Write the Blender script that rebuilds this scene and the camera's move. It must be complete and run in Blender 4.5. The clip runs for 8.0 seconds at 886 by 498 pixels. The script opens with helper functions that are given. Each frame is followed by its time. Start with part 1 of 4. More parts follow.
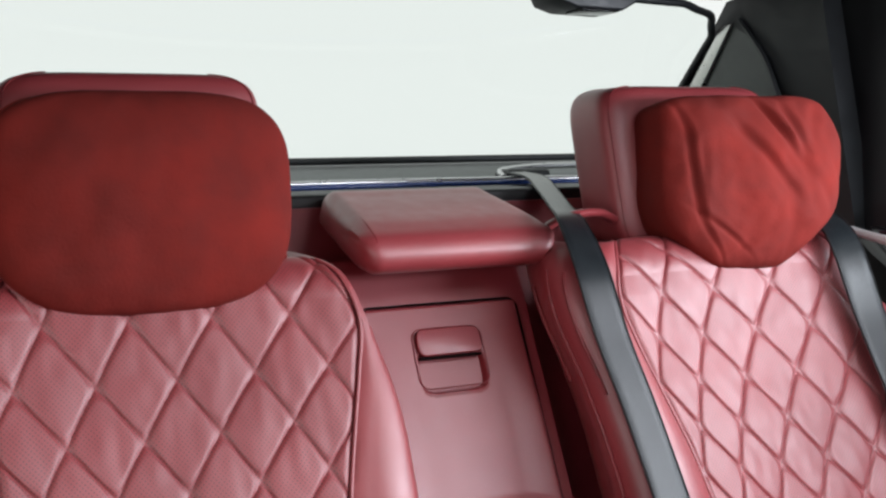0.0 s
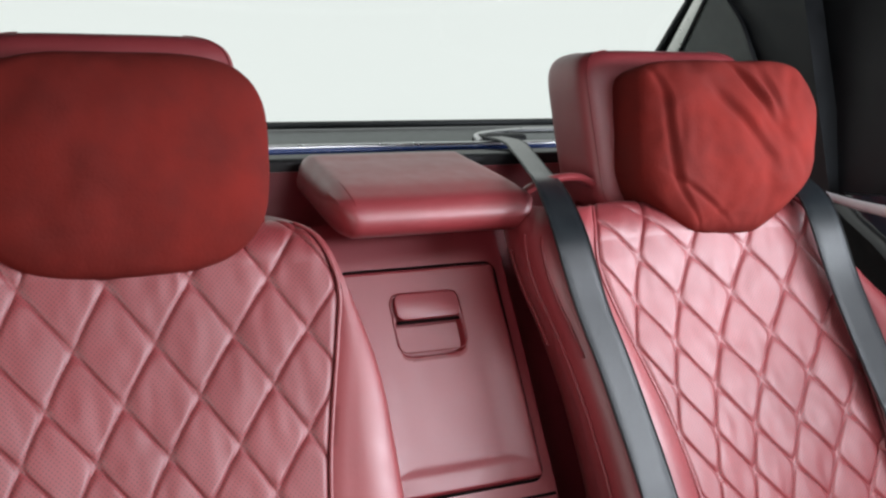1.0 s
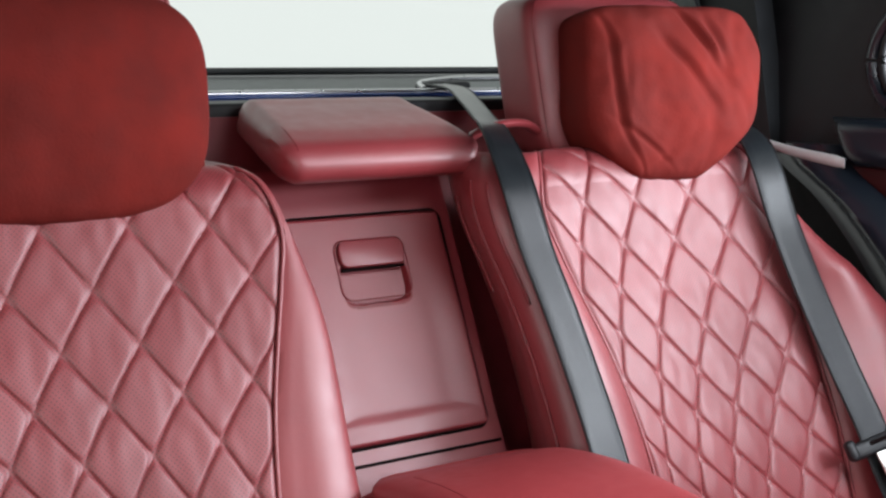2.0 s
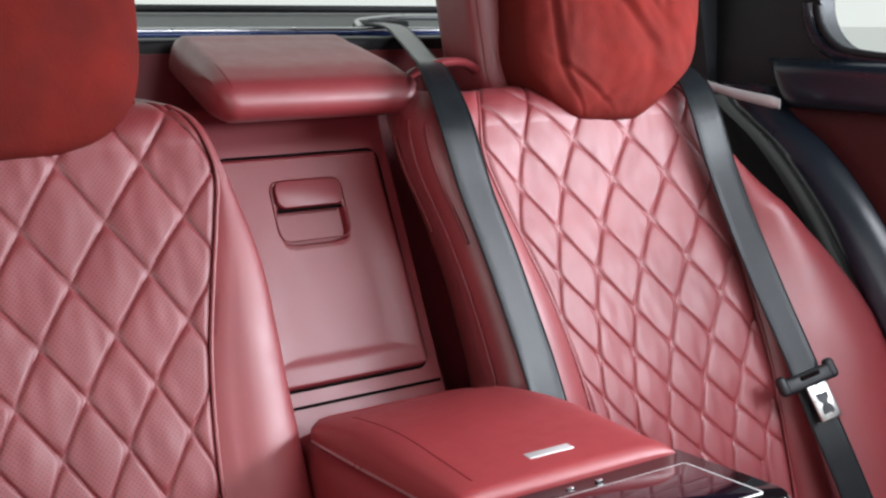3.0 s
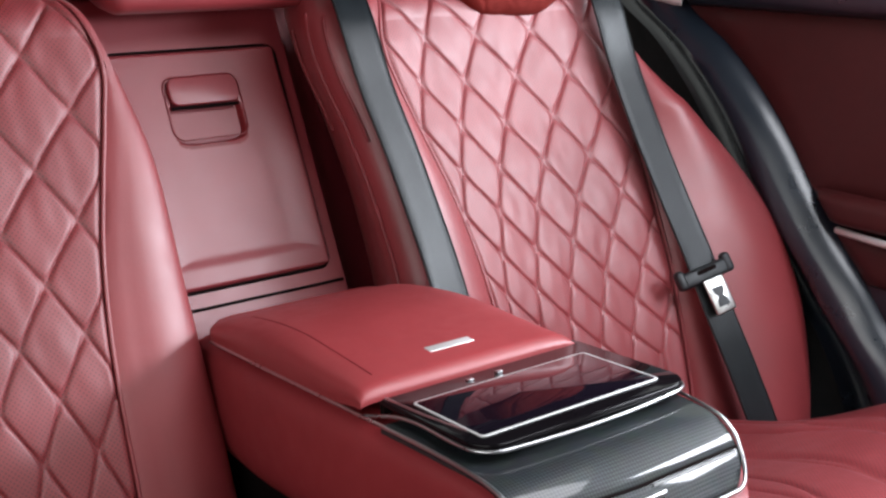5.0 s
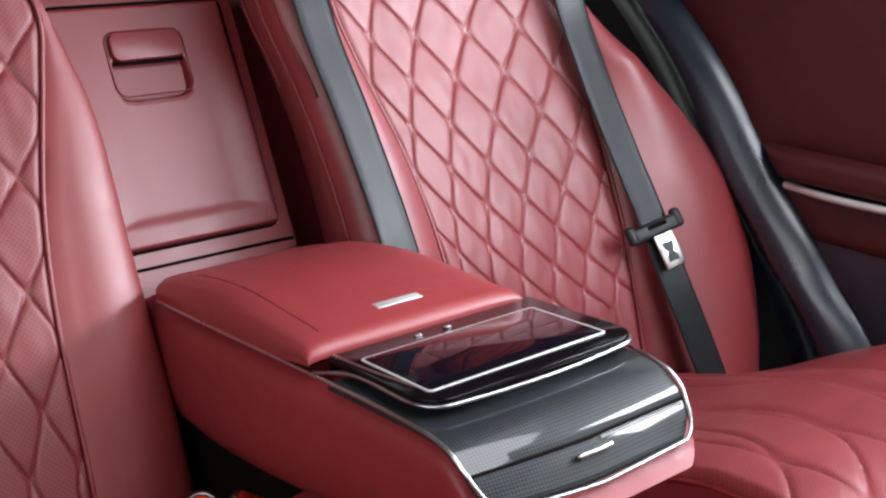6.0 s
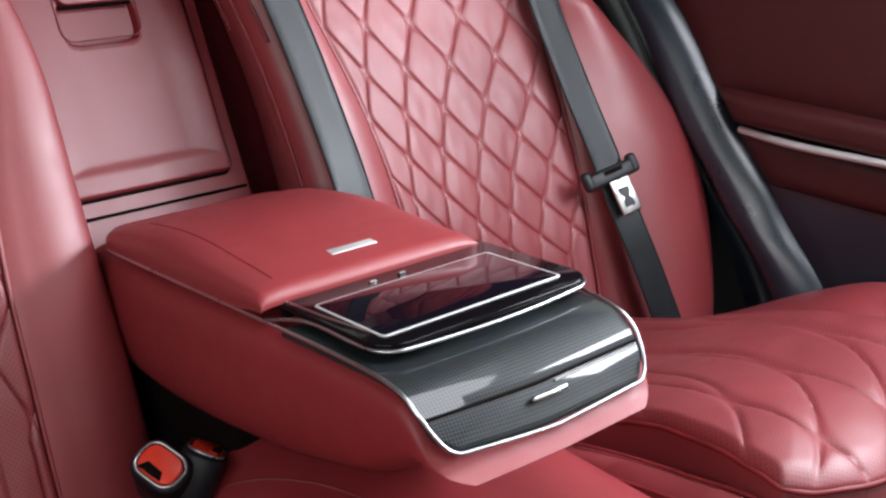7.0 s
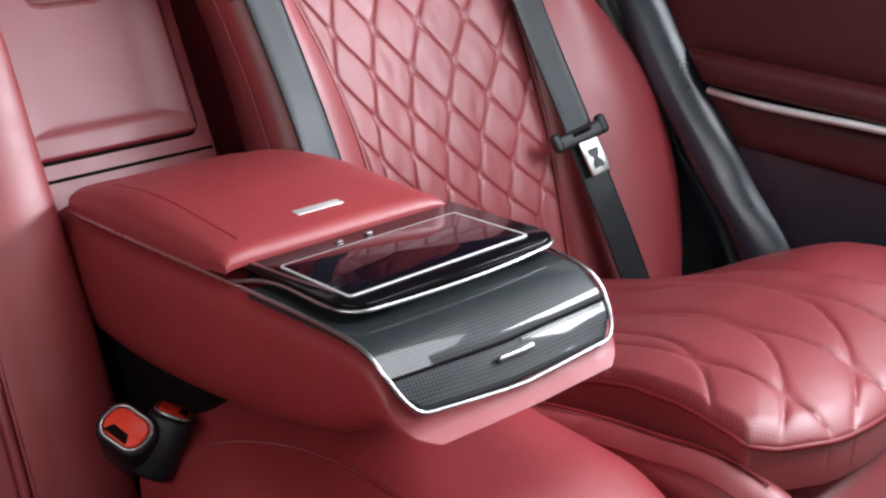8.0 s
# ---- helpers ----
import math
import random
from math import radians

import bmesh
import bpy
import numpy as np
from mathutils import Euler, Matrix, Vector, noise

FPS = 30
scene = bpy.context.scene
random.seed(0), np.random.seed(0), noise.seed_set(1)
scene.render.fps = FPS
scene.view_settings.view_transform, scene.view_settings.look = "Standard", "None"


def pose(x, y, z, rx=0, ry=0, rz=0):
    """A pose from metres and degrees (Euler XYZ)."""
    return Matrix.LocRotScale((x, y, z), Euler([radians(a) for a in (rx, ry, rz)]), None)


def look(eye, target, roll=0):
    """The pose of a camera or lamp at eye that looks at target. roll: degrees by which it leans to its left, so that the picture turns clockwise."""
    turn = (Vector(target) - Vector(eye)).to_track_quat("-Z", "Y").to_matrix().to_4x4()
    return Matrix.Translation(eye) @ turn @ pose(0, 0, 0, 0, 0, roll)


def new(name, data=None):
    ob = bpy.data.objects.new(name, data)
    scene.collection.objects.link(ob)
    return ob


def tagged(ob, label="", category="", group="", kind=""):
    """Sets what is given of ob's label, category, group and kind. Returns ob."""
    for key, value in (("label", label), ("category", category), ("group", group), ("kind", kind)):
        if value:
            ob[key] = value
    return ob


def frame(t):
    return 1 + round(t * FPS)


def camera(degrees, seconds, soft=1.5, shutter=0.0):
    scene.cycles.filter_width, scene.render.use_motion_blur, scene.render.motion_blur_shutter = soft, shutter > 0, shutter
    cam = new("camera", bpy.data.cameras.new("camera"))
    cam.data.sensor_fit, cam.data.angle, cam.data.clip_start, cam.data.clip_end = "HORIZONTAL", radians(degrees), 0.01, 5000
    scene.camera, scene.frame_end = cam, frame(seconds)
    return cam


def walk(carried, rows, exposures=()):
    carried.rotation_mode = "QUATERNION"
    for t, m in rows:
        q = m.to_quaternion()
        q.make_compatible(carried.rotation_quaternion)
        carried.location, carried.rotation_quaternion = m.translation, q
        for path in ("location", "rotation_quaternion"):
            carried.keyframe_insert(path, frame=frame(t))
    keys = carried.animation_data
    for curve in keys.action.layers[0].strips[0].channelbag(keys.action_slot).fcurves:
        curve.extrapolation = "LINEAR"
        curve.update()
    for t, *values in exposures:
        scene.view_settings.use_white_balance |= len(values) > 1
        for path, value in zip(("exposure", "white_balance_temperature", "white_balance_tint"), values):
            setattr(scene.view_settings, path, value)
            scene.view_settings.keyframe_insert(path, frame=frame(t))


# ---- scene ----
cam = camera(45.4, 8.0, soft=2.4)
PATH = [
    (0, (-0.574, -1.076, 1.028), (0.251, 0.738, 0.861), -1.1),
    (0.5, (-0.572, -1.081, 1.031), (0.259, 0.728, 0.833), -1.0),
    (1, (-0.58, -1.072, 1.026), (0.288, 0.715, 0.794), -0.9),
    (2.5, (-0.578, -1.053, 1.007), (0.429, 0.636, 0.641), -0.4),
    (3, (-0.573, -1.051, 1.004), (0.475, 0.601, 0.586), -0.2),
    (3.5, (-0.569, -1.05, 0.998), (0.513, 0.569, 0.54), -0.1),
    (4, (-0.564, -1.05, 0.994), (0.543, 0.538, 0.494), 0.0),
    (4.5, (-0.562, -1.049, 0.99), (0.573, 0.506, 0.445), 0.2),
    (6, (-0.548, -1.051, 0.98), (0.662, 0.402, 0.328), 0.7),
    (6.5, (-0.544, -1.051, 0.977), (0.686, 0.364, 0.28), 0.8),
    (7, (-0.541, -1.051, 0.973), (0.706, 0.328, 0.235), 1.0),
    (7.5, (-0.537, -1.052, 0.969), (0.723, 0.296, 0.196), 1.1),
    (8, (-0.535, -1.052, 0.967), (0.734, 0.273, 0.169), 1.4),
]
walk(cam, [(t, look(eye, target, roll)) for t, eye, target, roll in PATH])

# ---- world and light ----
world = bpy.data.worlds.new("showroom_white")
scene.world = world
world.use_nodes = True
bg = world.node_tree.nodes["Background"]
bg.inputs["Color"].default_value = (0.97, 1.0, 0.985, 1)
bg.inputs["Strength"].default_value = 0.93


def area_lamp(name, eye, target, sx, sy, power, tint=(1, 1, 1)):
    data = bpy.data.lights.new(name, "AREA")
    data.shape, data.size, data.size_y, data.energy, data.color = "RECTANGLE", sx, sy, power, tint
    ob = new(name, data)
    ob.matrix_world = look(eye, target)
    return ob


# unseen lamps stand in for daylight through the glass roof, the windscreen and the side windows
# set right of centre to favour the middle panel over the left seat
area_lamp("glass_roof_daylight", (0.27, -0.80, 1.42), (0.18, -0.62, 0.6), 0.54, 0.6, 9.5, (0.95, 0.97, 1.05))
area_lamp("windscreen_daylight", (0.2, -2.3, 1.35), (0.1, 0.0, 0.7), 1.3, 0.6, 1.6)
area_lamp("side_window_daylight", (0.87, -0.70, 1.05), (0.1, -0.30, 0.58), 1.0, 0.20, 28.0, (0.92, 0.97, 1.07))
# fill added on the near side to lift the console's flank
area_lamp("near_window_fill", (-0.80, -0.74, 0.96), (0.0, -0.46, 0.40), 0.8, 0.20, 3.4)


# ---- materials ----
def material(name):
    m = bpy.data.materials.new(name)
    m.use_nodes = True
    return m, m.node_tree, m.node_tree.nodes["Principled BSDF"]


def link(tree, a, b):
    tree.links.new(a, b)


def noise_node(tree, scale, detail=4.0, coord="Object", rough=0.55):
    tc = tree.nodes.new("ShaderNodeTexCoord")
    n = tree.nodes.new("ShaderNodeTexNoise")
    n.inputs["Scale"].default_value = scale
    n.inputs["Detail"].default_value = detail
    n.inputs["Roughness"].default_value = rough
    link(tree, tc.outputs[coord], n.inputs["Vector"])
    return n


def ramp_node(tree, src, stops):
    r = tree.nodes.new("ShaderNodeValToRGB")
    els = r.color_ramp.elements
    while len(els) < len(stops):
        els.new(0.5)
    for e, (p, c) in zip(els, stops):
        e.position = p
        e.color = (*c, 1) if len(c) == 3 else c
    link(tree, src, r.inputs["Fac"])
    return r


def math_node(tree, op, a, b=None):
    n = tree.nodes.new("ShaderNodeMath")
    n.operation = op
    for k, v in enumerate((a, b)):
        if v is None:
            continue
        if isinstance(v, (int, float)):
            n.inputs[k].default_value = v
        else:
            link(tree, v, n.inputs[k])
    return n.outputs[0]


def perforation(tree, pitch, radius):
    """1 in the holes of a staggered grid of small holes, laid out in metres of the UV map."""
    uv = tree.nodes.new("ShaderNodeTexCoord")
    sep = tree.nodes.new("ShaderNodeSeparateXYZ")
    link(tree, uv.outputs["UV"], sep.inputs[0])
    found = None
    for off in (0.0, 0.5):
        cell = []
        for k in (0, 1):
            s = math_node(tree, "ADD", math_node(tree, "DIVIDE", sep.outputs[k], pitch), off)
            s = math_node(tree, "SUBTRACT", math_node(tree, "FRACT", s), 0.5)
            cell.append(math_node(tree, "MULTIPLY", s, s))
        d = math_node(tree, "SQRT", math_node(tree, "ADD", cell[0], cell[1]))
        hole = math_node(tree, "LESS_THAN", d, radius / pitch)
        found = hole if found is None else math_node(tree, "MAXIMUM", found, hole)
    return found


def leather(name, base, dark, rough=0.42, perforated=False, coat=1.0):
    m, tree, bsdf = material(name)
    big = noise_node(tree, 7.0, 3.0)
    col = ramp_node(tree, big.outputs["Fac"], [(0.3, dark), (0.7, base)])
    fine = noise_node(tree, 900.0, 2.0)
    pores = tree.nodes.new("ShaderNodeTexVoronoi")
    pores.inputs["Scale"].default_value = 750.0
    link(tree, pores.inputs["Vector"].node and tree.nodes.new("ShaderNodeTexCoord").outputs["Object"], pores.inputs["Vector"])
    grain = math_node(tree, "ADD", fine.outputs["Fac"], pores.outputs["Distance"])
    crease = noise_node(tree, 45.0, 5.0)
    height = math_node(tree, "ADD", math_node(tree, "MULTIPLY", grain, 0.35), math_node(tree, "MULTIPLY", crease.outputs["Fac"], 1.2))
    bump = tree.nodes.new("ShaderNodeBump")
    bump.inputs["Strength"].default_value = 0.22
    bump.inputs["Distance"].default_value = 0.0012
    rr = ramp_node(tree, crease.outputs["Fac"], [(0.3, (rough - 0.06,) * 3), (0.7, (rough + 0.07,) * 3)])
    link(tree, rr.outputs["Color"], bsdf.inputs["Roughness"])
    if perforated:
        hole = perforation(tree, 0.0052, 0.00085)
        mix = tree.nodes.new("ShaderNodeMix")
        mix.data_type = "RGBA"
        link(tree, math_node(tree, "MULTIPLY", hole, 0.7), mix.inputs[0])
        link(tree, col.outputs["Color"], mix.inputs[6])
        mix.inputs[7].default_value = (0.03, 0.004, 0.005, 1)
        link(tree, mix.outputs[2], bsdf.inputs["Base Color"])
        height = math_node(tree, "SUBTRACT", height, math_node(tree, "MULTIPLY", hole, 0.8))
    else:
        link(tree, col.outputs["Color"], bsdf.inputs["Base Color"])
    link(tree, height, bump.inputs["Height"])
    link(tree, bump.outputs["Normal"], bsdf.inputs["Normal"])
    bsdf.inputs["Coat Weight"].default_value = coat
    bsdf.inputs["Coat Roughness"].default_value = 0.58
    bsdf.inputs["Coat IOR"].default_value = 1.58
    return m


def plain(name, base, rough=0.5, metal=0.0, vary=0.25, scale=30.0, bump=0.1, coat=0.0, sheen=0.0, spec=0.5):
    m, tree, bsdf = material(name)
    n = noise_node(tree, scale, 5.0)
    lo = tuple(c * (1 - vary) for c in base)
    hi = tuple(min(1, c * (1 + vary)) for c in base)
    col = ramp_node(tree, n.outputs["Fac"], [(0.3, lo), (0.7, hi)])
    link(tree, col.outputs["Color"], bsdf.inputs["Base Color"])
    fine = noise_node(tree, scale * 18, 3.0)
    b = tree.nodes.new("ShaderNodeBump")
    b.inputs["Strength"].default_value = bump
    b.inputs["Distance"].default_value = 0.001
    link(tree, fine.outputs["Fac"], b.inputs["Height"])
    link(tree, b.outputs["Normal"], bsdf.inputs["Normal"])
    rr = ramp_node(tree, n.outputs["Fac"], [(0.3, (max(0.02, rough * 0.85),) * 3), (0.7, (min(1, rough * 1.15),) * 3)])
    link(tree, rr.outputs["Color"], bsdf.inputs["Roughness"])
    bsdf.inputs["Metallic"].default_value = metal
    bsdf.inputs["Coat Weight"].default_value = coat
    bsdf.inputs["Coat Roughness"].default_value = 0.3
    bsdf.inputs["Sheen Weight"].default_value = sheen
    bsdf.inputs["Specular IOR Level"].default_value = spec
    bsdf.inputs["Sheen Roughness"].default_value = 0.4
    return m


RED = (0.278, 0.028, 0.034)
RED_D = (0.226, 0.021, 0.026)
M_LEATHER = leather("red_nappa_leather", RED, RED_D)
M_QUILT = leather("perforated_red_nappa_leather", RED, RED_D, 0.5, True)
M_QUILT.node_tree.nodes["Principled BSDF"].inputs["Coat IOR"].default_value = 1.6
M_LID = leather("orange_red_lid_leather", (0.285, 0.030, 0.034), (0.25, 0.025, 0.029), 0.44, False, 0.35)
M_TRIM_LEATHER = leather("smooth_red_trim_leather", (0.25, 0.021, 0.029), (0.21, 0.016, 0.023), 0.38)
M_BODY = leather("matt_red_console_leather", (0.275, 0.026, 0.031), (0.235, 0.021, 0.026), 0.5, False, 0.15)
# pale, half-metal chrome: bright reflections are put into the base colour
M_SILVER = plain("satin_silver_with_painted_sheen", (0.7, 0.7, 0.69), 0.5, 0.6, 0.05, 30, 0.03)
# red cut to a fifth of the seats': the door's shade sits in its colour
M_DOOR = leather("shade_darkened_door_leather", (0.050, 0.0043, 0.0045), (0.041, 0.0035, 0.0037), 0.5, False, 0.12)
M_SUEDE = plain("red_microsuede", (0.146, 0.0136, 0.0102), 0.95, 0, 0.24, 14.0, 0.45, 0, 0.0, 0.2)
M_PIPE = plain("dark_red_piping_and_recess_shade", (0.19, 0.015, 0.019), 0.5, 0, 0.2)
# near-black that paints shade into gaps, recesses and the space under things
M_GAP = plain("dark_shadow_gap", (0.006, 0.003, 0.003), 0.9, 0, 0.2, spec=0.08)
M_BLACK = plain("black_soft_plastic", (0.012, 0.014, 0.016), 0.5, 0, 0.25, 40, 0.25)
M_BLACK_LEATHER = plain("black_blue_leather", (0.011, 0.018, 0.028), 0.30, 0, 0.04, 12, 0.04, spec=0.8)
M_LINER = plain("black_headliner_fabric", (0.01, 0.011, 0.011), 0.95, 0, 0.25, 60, 0.5)
M_GLOSS = plain("piano_black_lacquer", (0.005, 0.004, 0.005), 0.06, 0, 0.1, 20, 0.0, 0.0, spec=0.15)
M_SCREEN = plain("dark_display_glass", (0.006, 0.004, 0.008), 0.03, 0, 0.1, 20, 0.0)
M_SCREEN.node_tree.nodes["Principled BSDF"].inputs["IOR"].default_value = 1.75
M_CHROME = plain("satin_chrome", (0.50, 0.50, 0.51), 0.30, 1.0, 0.05, 30, 0.03)
M_STEEL = plain("brushed_steel", (0.62, 0.62, 0.6), 0.3, 1.0, 0.08, 60, 0.05)
M_BUCKLE = plain("deep_black_buckle_plastic", (0.005, 0.006, 0.009), 0.45, 0, 0.1, 40, 0.1, spec=0.3)
M_BUTTON = plain("red_release_button_plastic", (0.75, 0.05, 0.025), 0.35, 0, 0.08, 30, 0.05)
M_STRIP = plain("blue_lit_trim_strip", (0.02, 0.05, 0.2), 0.25, 0, 0.1)
M_SHELF = plain("grey_parcel_shelf_fabric", (0.2, 0.21, 0.21), 0.9, 0, 0.12, 60, 0.4)
M_FLOOR = plain("pale_showroom_floor", (0.62, 0.63, 0.62), 0.4, 0, 0.05, 3, 0.05)
M_CARPET = plain("dark_red_carpet", (0.07, 0.01, 0.01), 1.0, 0, 0.3, 80, 0.8)


def belt_material():
    m, tree, bsdf = material("grey_woven_belt_webbing")
    tc = tree.nodes.new("ShaderNodeTexCoord")
    w = tree.nodes.new("ShaderNodeTexWave")
    w.inputs["Scale"].default_value = 260.0
    w.inputs["Distortion"].default_value = 0.4
    link(tree, tc.outputs["UV"], w.inputs["Vector"])
    n = noise_node(tree, 25.0)
    col = ramp_node(tree, n.outputs["Fac"], [(0.3, (0.008, 0.01, 0.012)), (0.7, (0.014, 0.017, 0.019))])
    link(tree, col.outputs["Color"], bsdf.inputs["Base Color"])
    b = tree.nodes.new("ShaderNodeBump")
    b.inputs["Strength"].default_value = 0.25
    b.inputs["Distance"].default_value = 0.0006
    link(tree, w.outputs["Fac"], b.inputs["Height"])
    link(tree, b.outputs["Normal"], bsdf.inputs["Normal"])
    bsdf.inputs["Roughness"].default_value = 0.3
    bsdf.inputs["Specular IOR Level"].default_value = 0.36
    return m


def carbon_material():
    m, tree, bsdf = material("carbon_fibre_twill_under_lacquer")
    tc = tree.nodes.new("ShaderNodeTexCoord")
    mp = tree.nodes.new("ShaderNodeMapping")
    mp.inputs["Rotation"].default_value = (0, 0, radians(45))
    link(tree, tc.outputs["UV"], mp.inputs["Vector"])
    ck = tree.nodes.new("ShaderNodeTexChecker")
    ck.inputs["Scale"].default_value = 460.0
    ck.inputs["Color1"].default_value = (0.006, 0.008, 0.009, 1)
    ck.inputs["Color2"].default_value = (0.040, 0.047, 0.050, 1)
    link(tree, mp.outputs["Vector"], ck.inputs["Vector"])
    n = noise_node(tree, 60.0)
    mix = tree.nodes.new("ShaderNodeMix")
    mix.data_type, mix.blend_type = "RGBA", "MULTIPLY"
    mix.inputs[0].default_value = 0.5
    link(tree, ck.outputs["Color"], mix.inputs[6])
    link(tree, n.outputs["Color"], mix.inputs[7])
    link(tree, mix.outputs[2], bsdf.inputs["Base Color"])
    bsdf.inputs["Roughness"].default_value = 0.45
    bsdf.inputs["Specular IOR Level"].default_value = 0.2
    bsdf.inputs["Coat Weight"].default_value = 0.6
    bsdf.inputs["Coat Roughness"].default_value = 0.05
    return m


def glass_material(name, tint, gloss=0.06):
    m, tree, bsdf = material(name)
    tree.nodes.remove(bsdf)
    tr = tree.nodes.new("ShaderNodeBsdfTransparent")
    tr.inputs["Color"].default_value = (*tint, 1)
    gl = tree.nodes.new("ShaderNodeBsdfGlossy")
    gl.inputs["Roughness"].default_value = 0.02
    mx = tree.nodes.new("ShaderNodeMixShader")
    mx.inputs[0].default_value = gloss
    link(tree, tr.outputs[0], mx.inputs[1])
    link(tree, gl.outputs[0], mx.inputs[2])
    link(tree, mx.outputs[0], tree.nodes["Material Output"].inputs["Surface"])
    return m


M_BELT = belt_material()
M_CARBON = carbon_material()
M_GLASS = glass_material("clear_window_glass", (0.97, 0.99, 0.98), 0.03)


# ---- mesh helpers ----
def thing(name, loc=(0, 0, 0), label="", category="", group="", kind=""):
    ob = new(name)
    ob.empty_display_size = 0.05
    ob.location = loc
    return tagged(ob, label, category, group, kind)


def part(name, mesh, mat, parent=None, label="", smooth=True):
    if isinstance(mesh, bmesh.types.BMesh):
        bm, mesh = mesh, bpy.data.meshes.new(name)
        bmesh.ops.recalc_face_normals(bm, faces=bm.faces)
        bm.to_mesh(mesh)
        bm.free()
    if mat and not mesh.materials:
        mesh.materials.append(mat)
    if smooth:
        mesh.polygons.foreach_set("use_smooth", [True] * len(mesh.polygons))
        mesh.set_sharp_from_angle(angle=radians(48))
    ob = new(name, mesh)
    if parent:
        ob.parent = parent
        top = parent
        off = Vector((0, 0, 0))
        while top:
            off += top.location
            top = top.parent
        ob.location = -off if parent.type == "EMPTY" else (0, 0, 0)
    if label:
        ob["label"] = label
    return ob


def grid_mesh(name, pts, uv=None, skirt=None, closed_u=False, flip=False):
    """A mesh over an array of places [nv, nu, 3]; skirt: a vector along which the rim is drawn back and closed."""
    pts = np.asarray(pts, float)
    nv, nu, _ = pts.shape
    idx = np.arange(nv * nu).reshape(nv, nu)
    verts = [tuple(p) for p in pts.reshape(-1, 3)]
    wrap = np.concatenate([idx, idx[:, :1]], 1) if closed_u else idx
    a, b, c, d = wrap[:-1, :-1].ravel(), wrap[:-1, 1:].ravel(), wrap[1:, 1:].ravel(), wrap[1:, :-1].ravel()
    faces = [tuple(map(int, q)) for q in (np.stack([a, d, c, b], 1) if flip else np.stack([a, b, c, d], 1))]
    n0 = len(verts)
    if skirt is not None:
        rim = [*idx[0, :], *idx[1:, -1], *idx[-1, -2::-1], *idx[-2:0:-1, 0]]
        back = []
        for k in rim:
            back.append(len(verts))
            verts.append(tuple(np.array(verts[k]) + skirt))
        m = len(rim)
        for k in range(m):
            q = (int(rim[k]), back[k], back[(k + 1) % m], int(rim[(k + 1) % m]))
            faces.append(q[::-1] if flip else q)
        faces.append(tuple(back) if flip else tuple(back[::-1]))
    me = bpy.data.meshes.new(name)
    me.from_pydata(verts, [], faces)
    if uv is not None:
        uv = np.asarray(uv, float).reshape(-1, 2)
        layer = me.uv_layers.new(name="UVMap")
        co = np.zeros((len(me.loops), 2))
        vi = np.zeros(len(me.loops), int)
        me.loops.foreach_get("vertex_index", vi)
        ok = vi < n0
        co[ok] = uv[vi[ok]]
        layer.data.foreach_set("uv", co.ravel())
    me.validate()
    me.update()
    return me


def smooth_table(table, x):
    """A smooth curve through a short table of (x, y)."""
    xs, ys = map(np.array, zip(*sorted(table)))
    m = np.gradient(ys, xs)
    x = np.clip(np.asarray(x, float), xs[0], xs[-1])
    k = np.clip(np.searchsorted(xs, x, side="right") - 1, 0, len(xs) - 2)
    h = xs[k + 1] - xs[k]
    t = (x - xs[k]) / h
    return (2 * t**3 - 3 * t**2 + 1) * ys[k] + (t**3 - 2 * t**2 + t) * h * m[k] + (3 * t**2 - 2 * t**3) * ys[k + 1] + (t**3 - t**2) * h * m[k + 1]


def spline(points, n):
    """n places on a smooth curve through the points."""
    p = np.asarray(points, float)
    d = np.r_[0, np.cumsum(np.linalg.norm(np.diff(p, axis=0), axis=1))]
    s = np.linspace(0, d[-1], n)
    return np.stack([smooth_table(list(zip(d, p[:, k])), s) for k in range(p.shape[1])], 1)


def tube(name, points, radius, sides=10, n=None, squash=None):
    """A round bar along a smooth curve; squash: (across, up) half sizes of a flat bar."""
    p = spline(points, n or max(8, 6 * len(points)))
    tan = np.gradient(p, axis=0)
    tan /= np.linalg.norm(tan, axis=1, keepdims=True)
    up = np.array([0.0, 0.0, 1.0])
    rings = []
    for q, t in zip(p, tan):
        a = np.cross(t, up)
        if np.linalg.norm(a) < 0.05:
            a = np.array([1.0, 0, 0])
        a /= np.linalg.norm(a)
        b = np.cross(a, t)
        ra, rb = squash or (radius, radius)
        th = np.linspace(0, 2 * math.pi, sides, endpoint=False)
        rings.append(q + np.cos(th)[:, None] * a * ra + np.sin(th)[:, None] * b * rb)
    me = grid_mesh(name, rings, closed_u=True)
    bm = bmesh.new()
    bm.from_mesh(me)
    bmesh.ops.holes_fill(bm, edges=[e for e in bm.edges if e.is_boundary])
    bmesh.ops.recalc_face_normals(bm, faces=bm.faces)
    bm.to_mesh(me)
    bm.free()
    return me


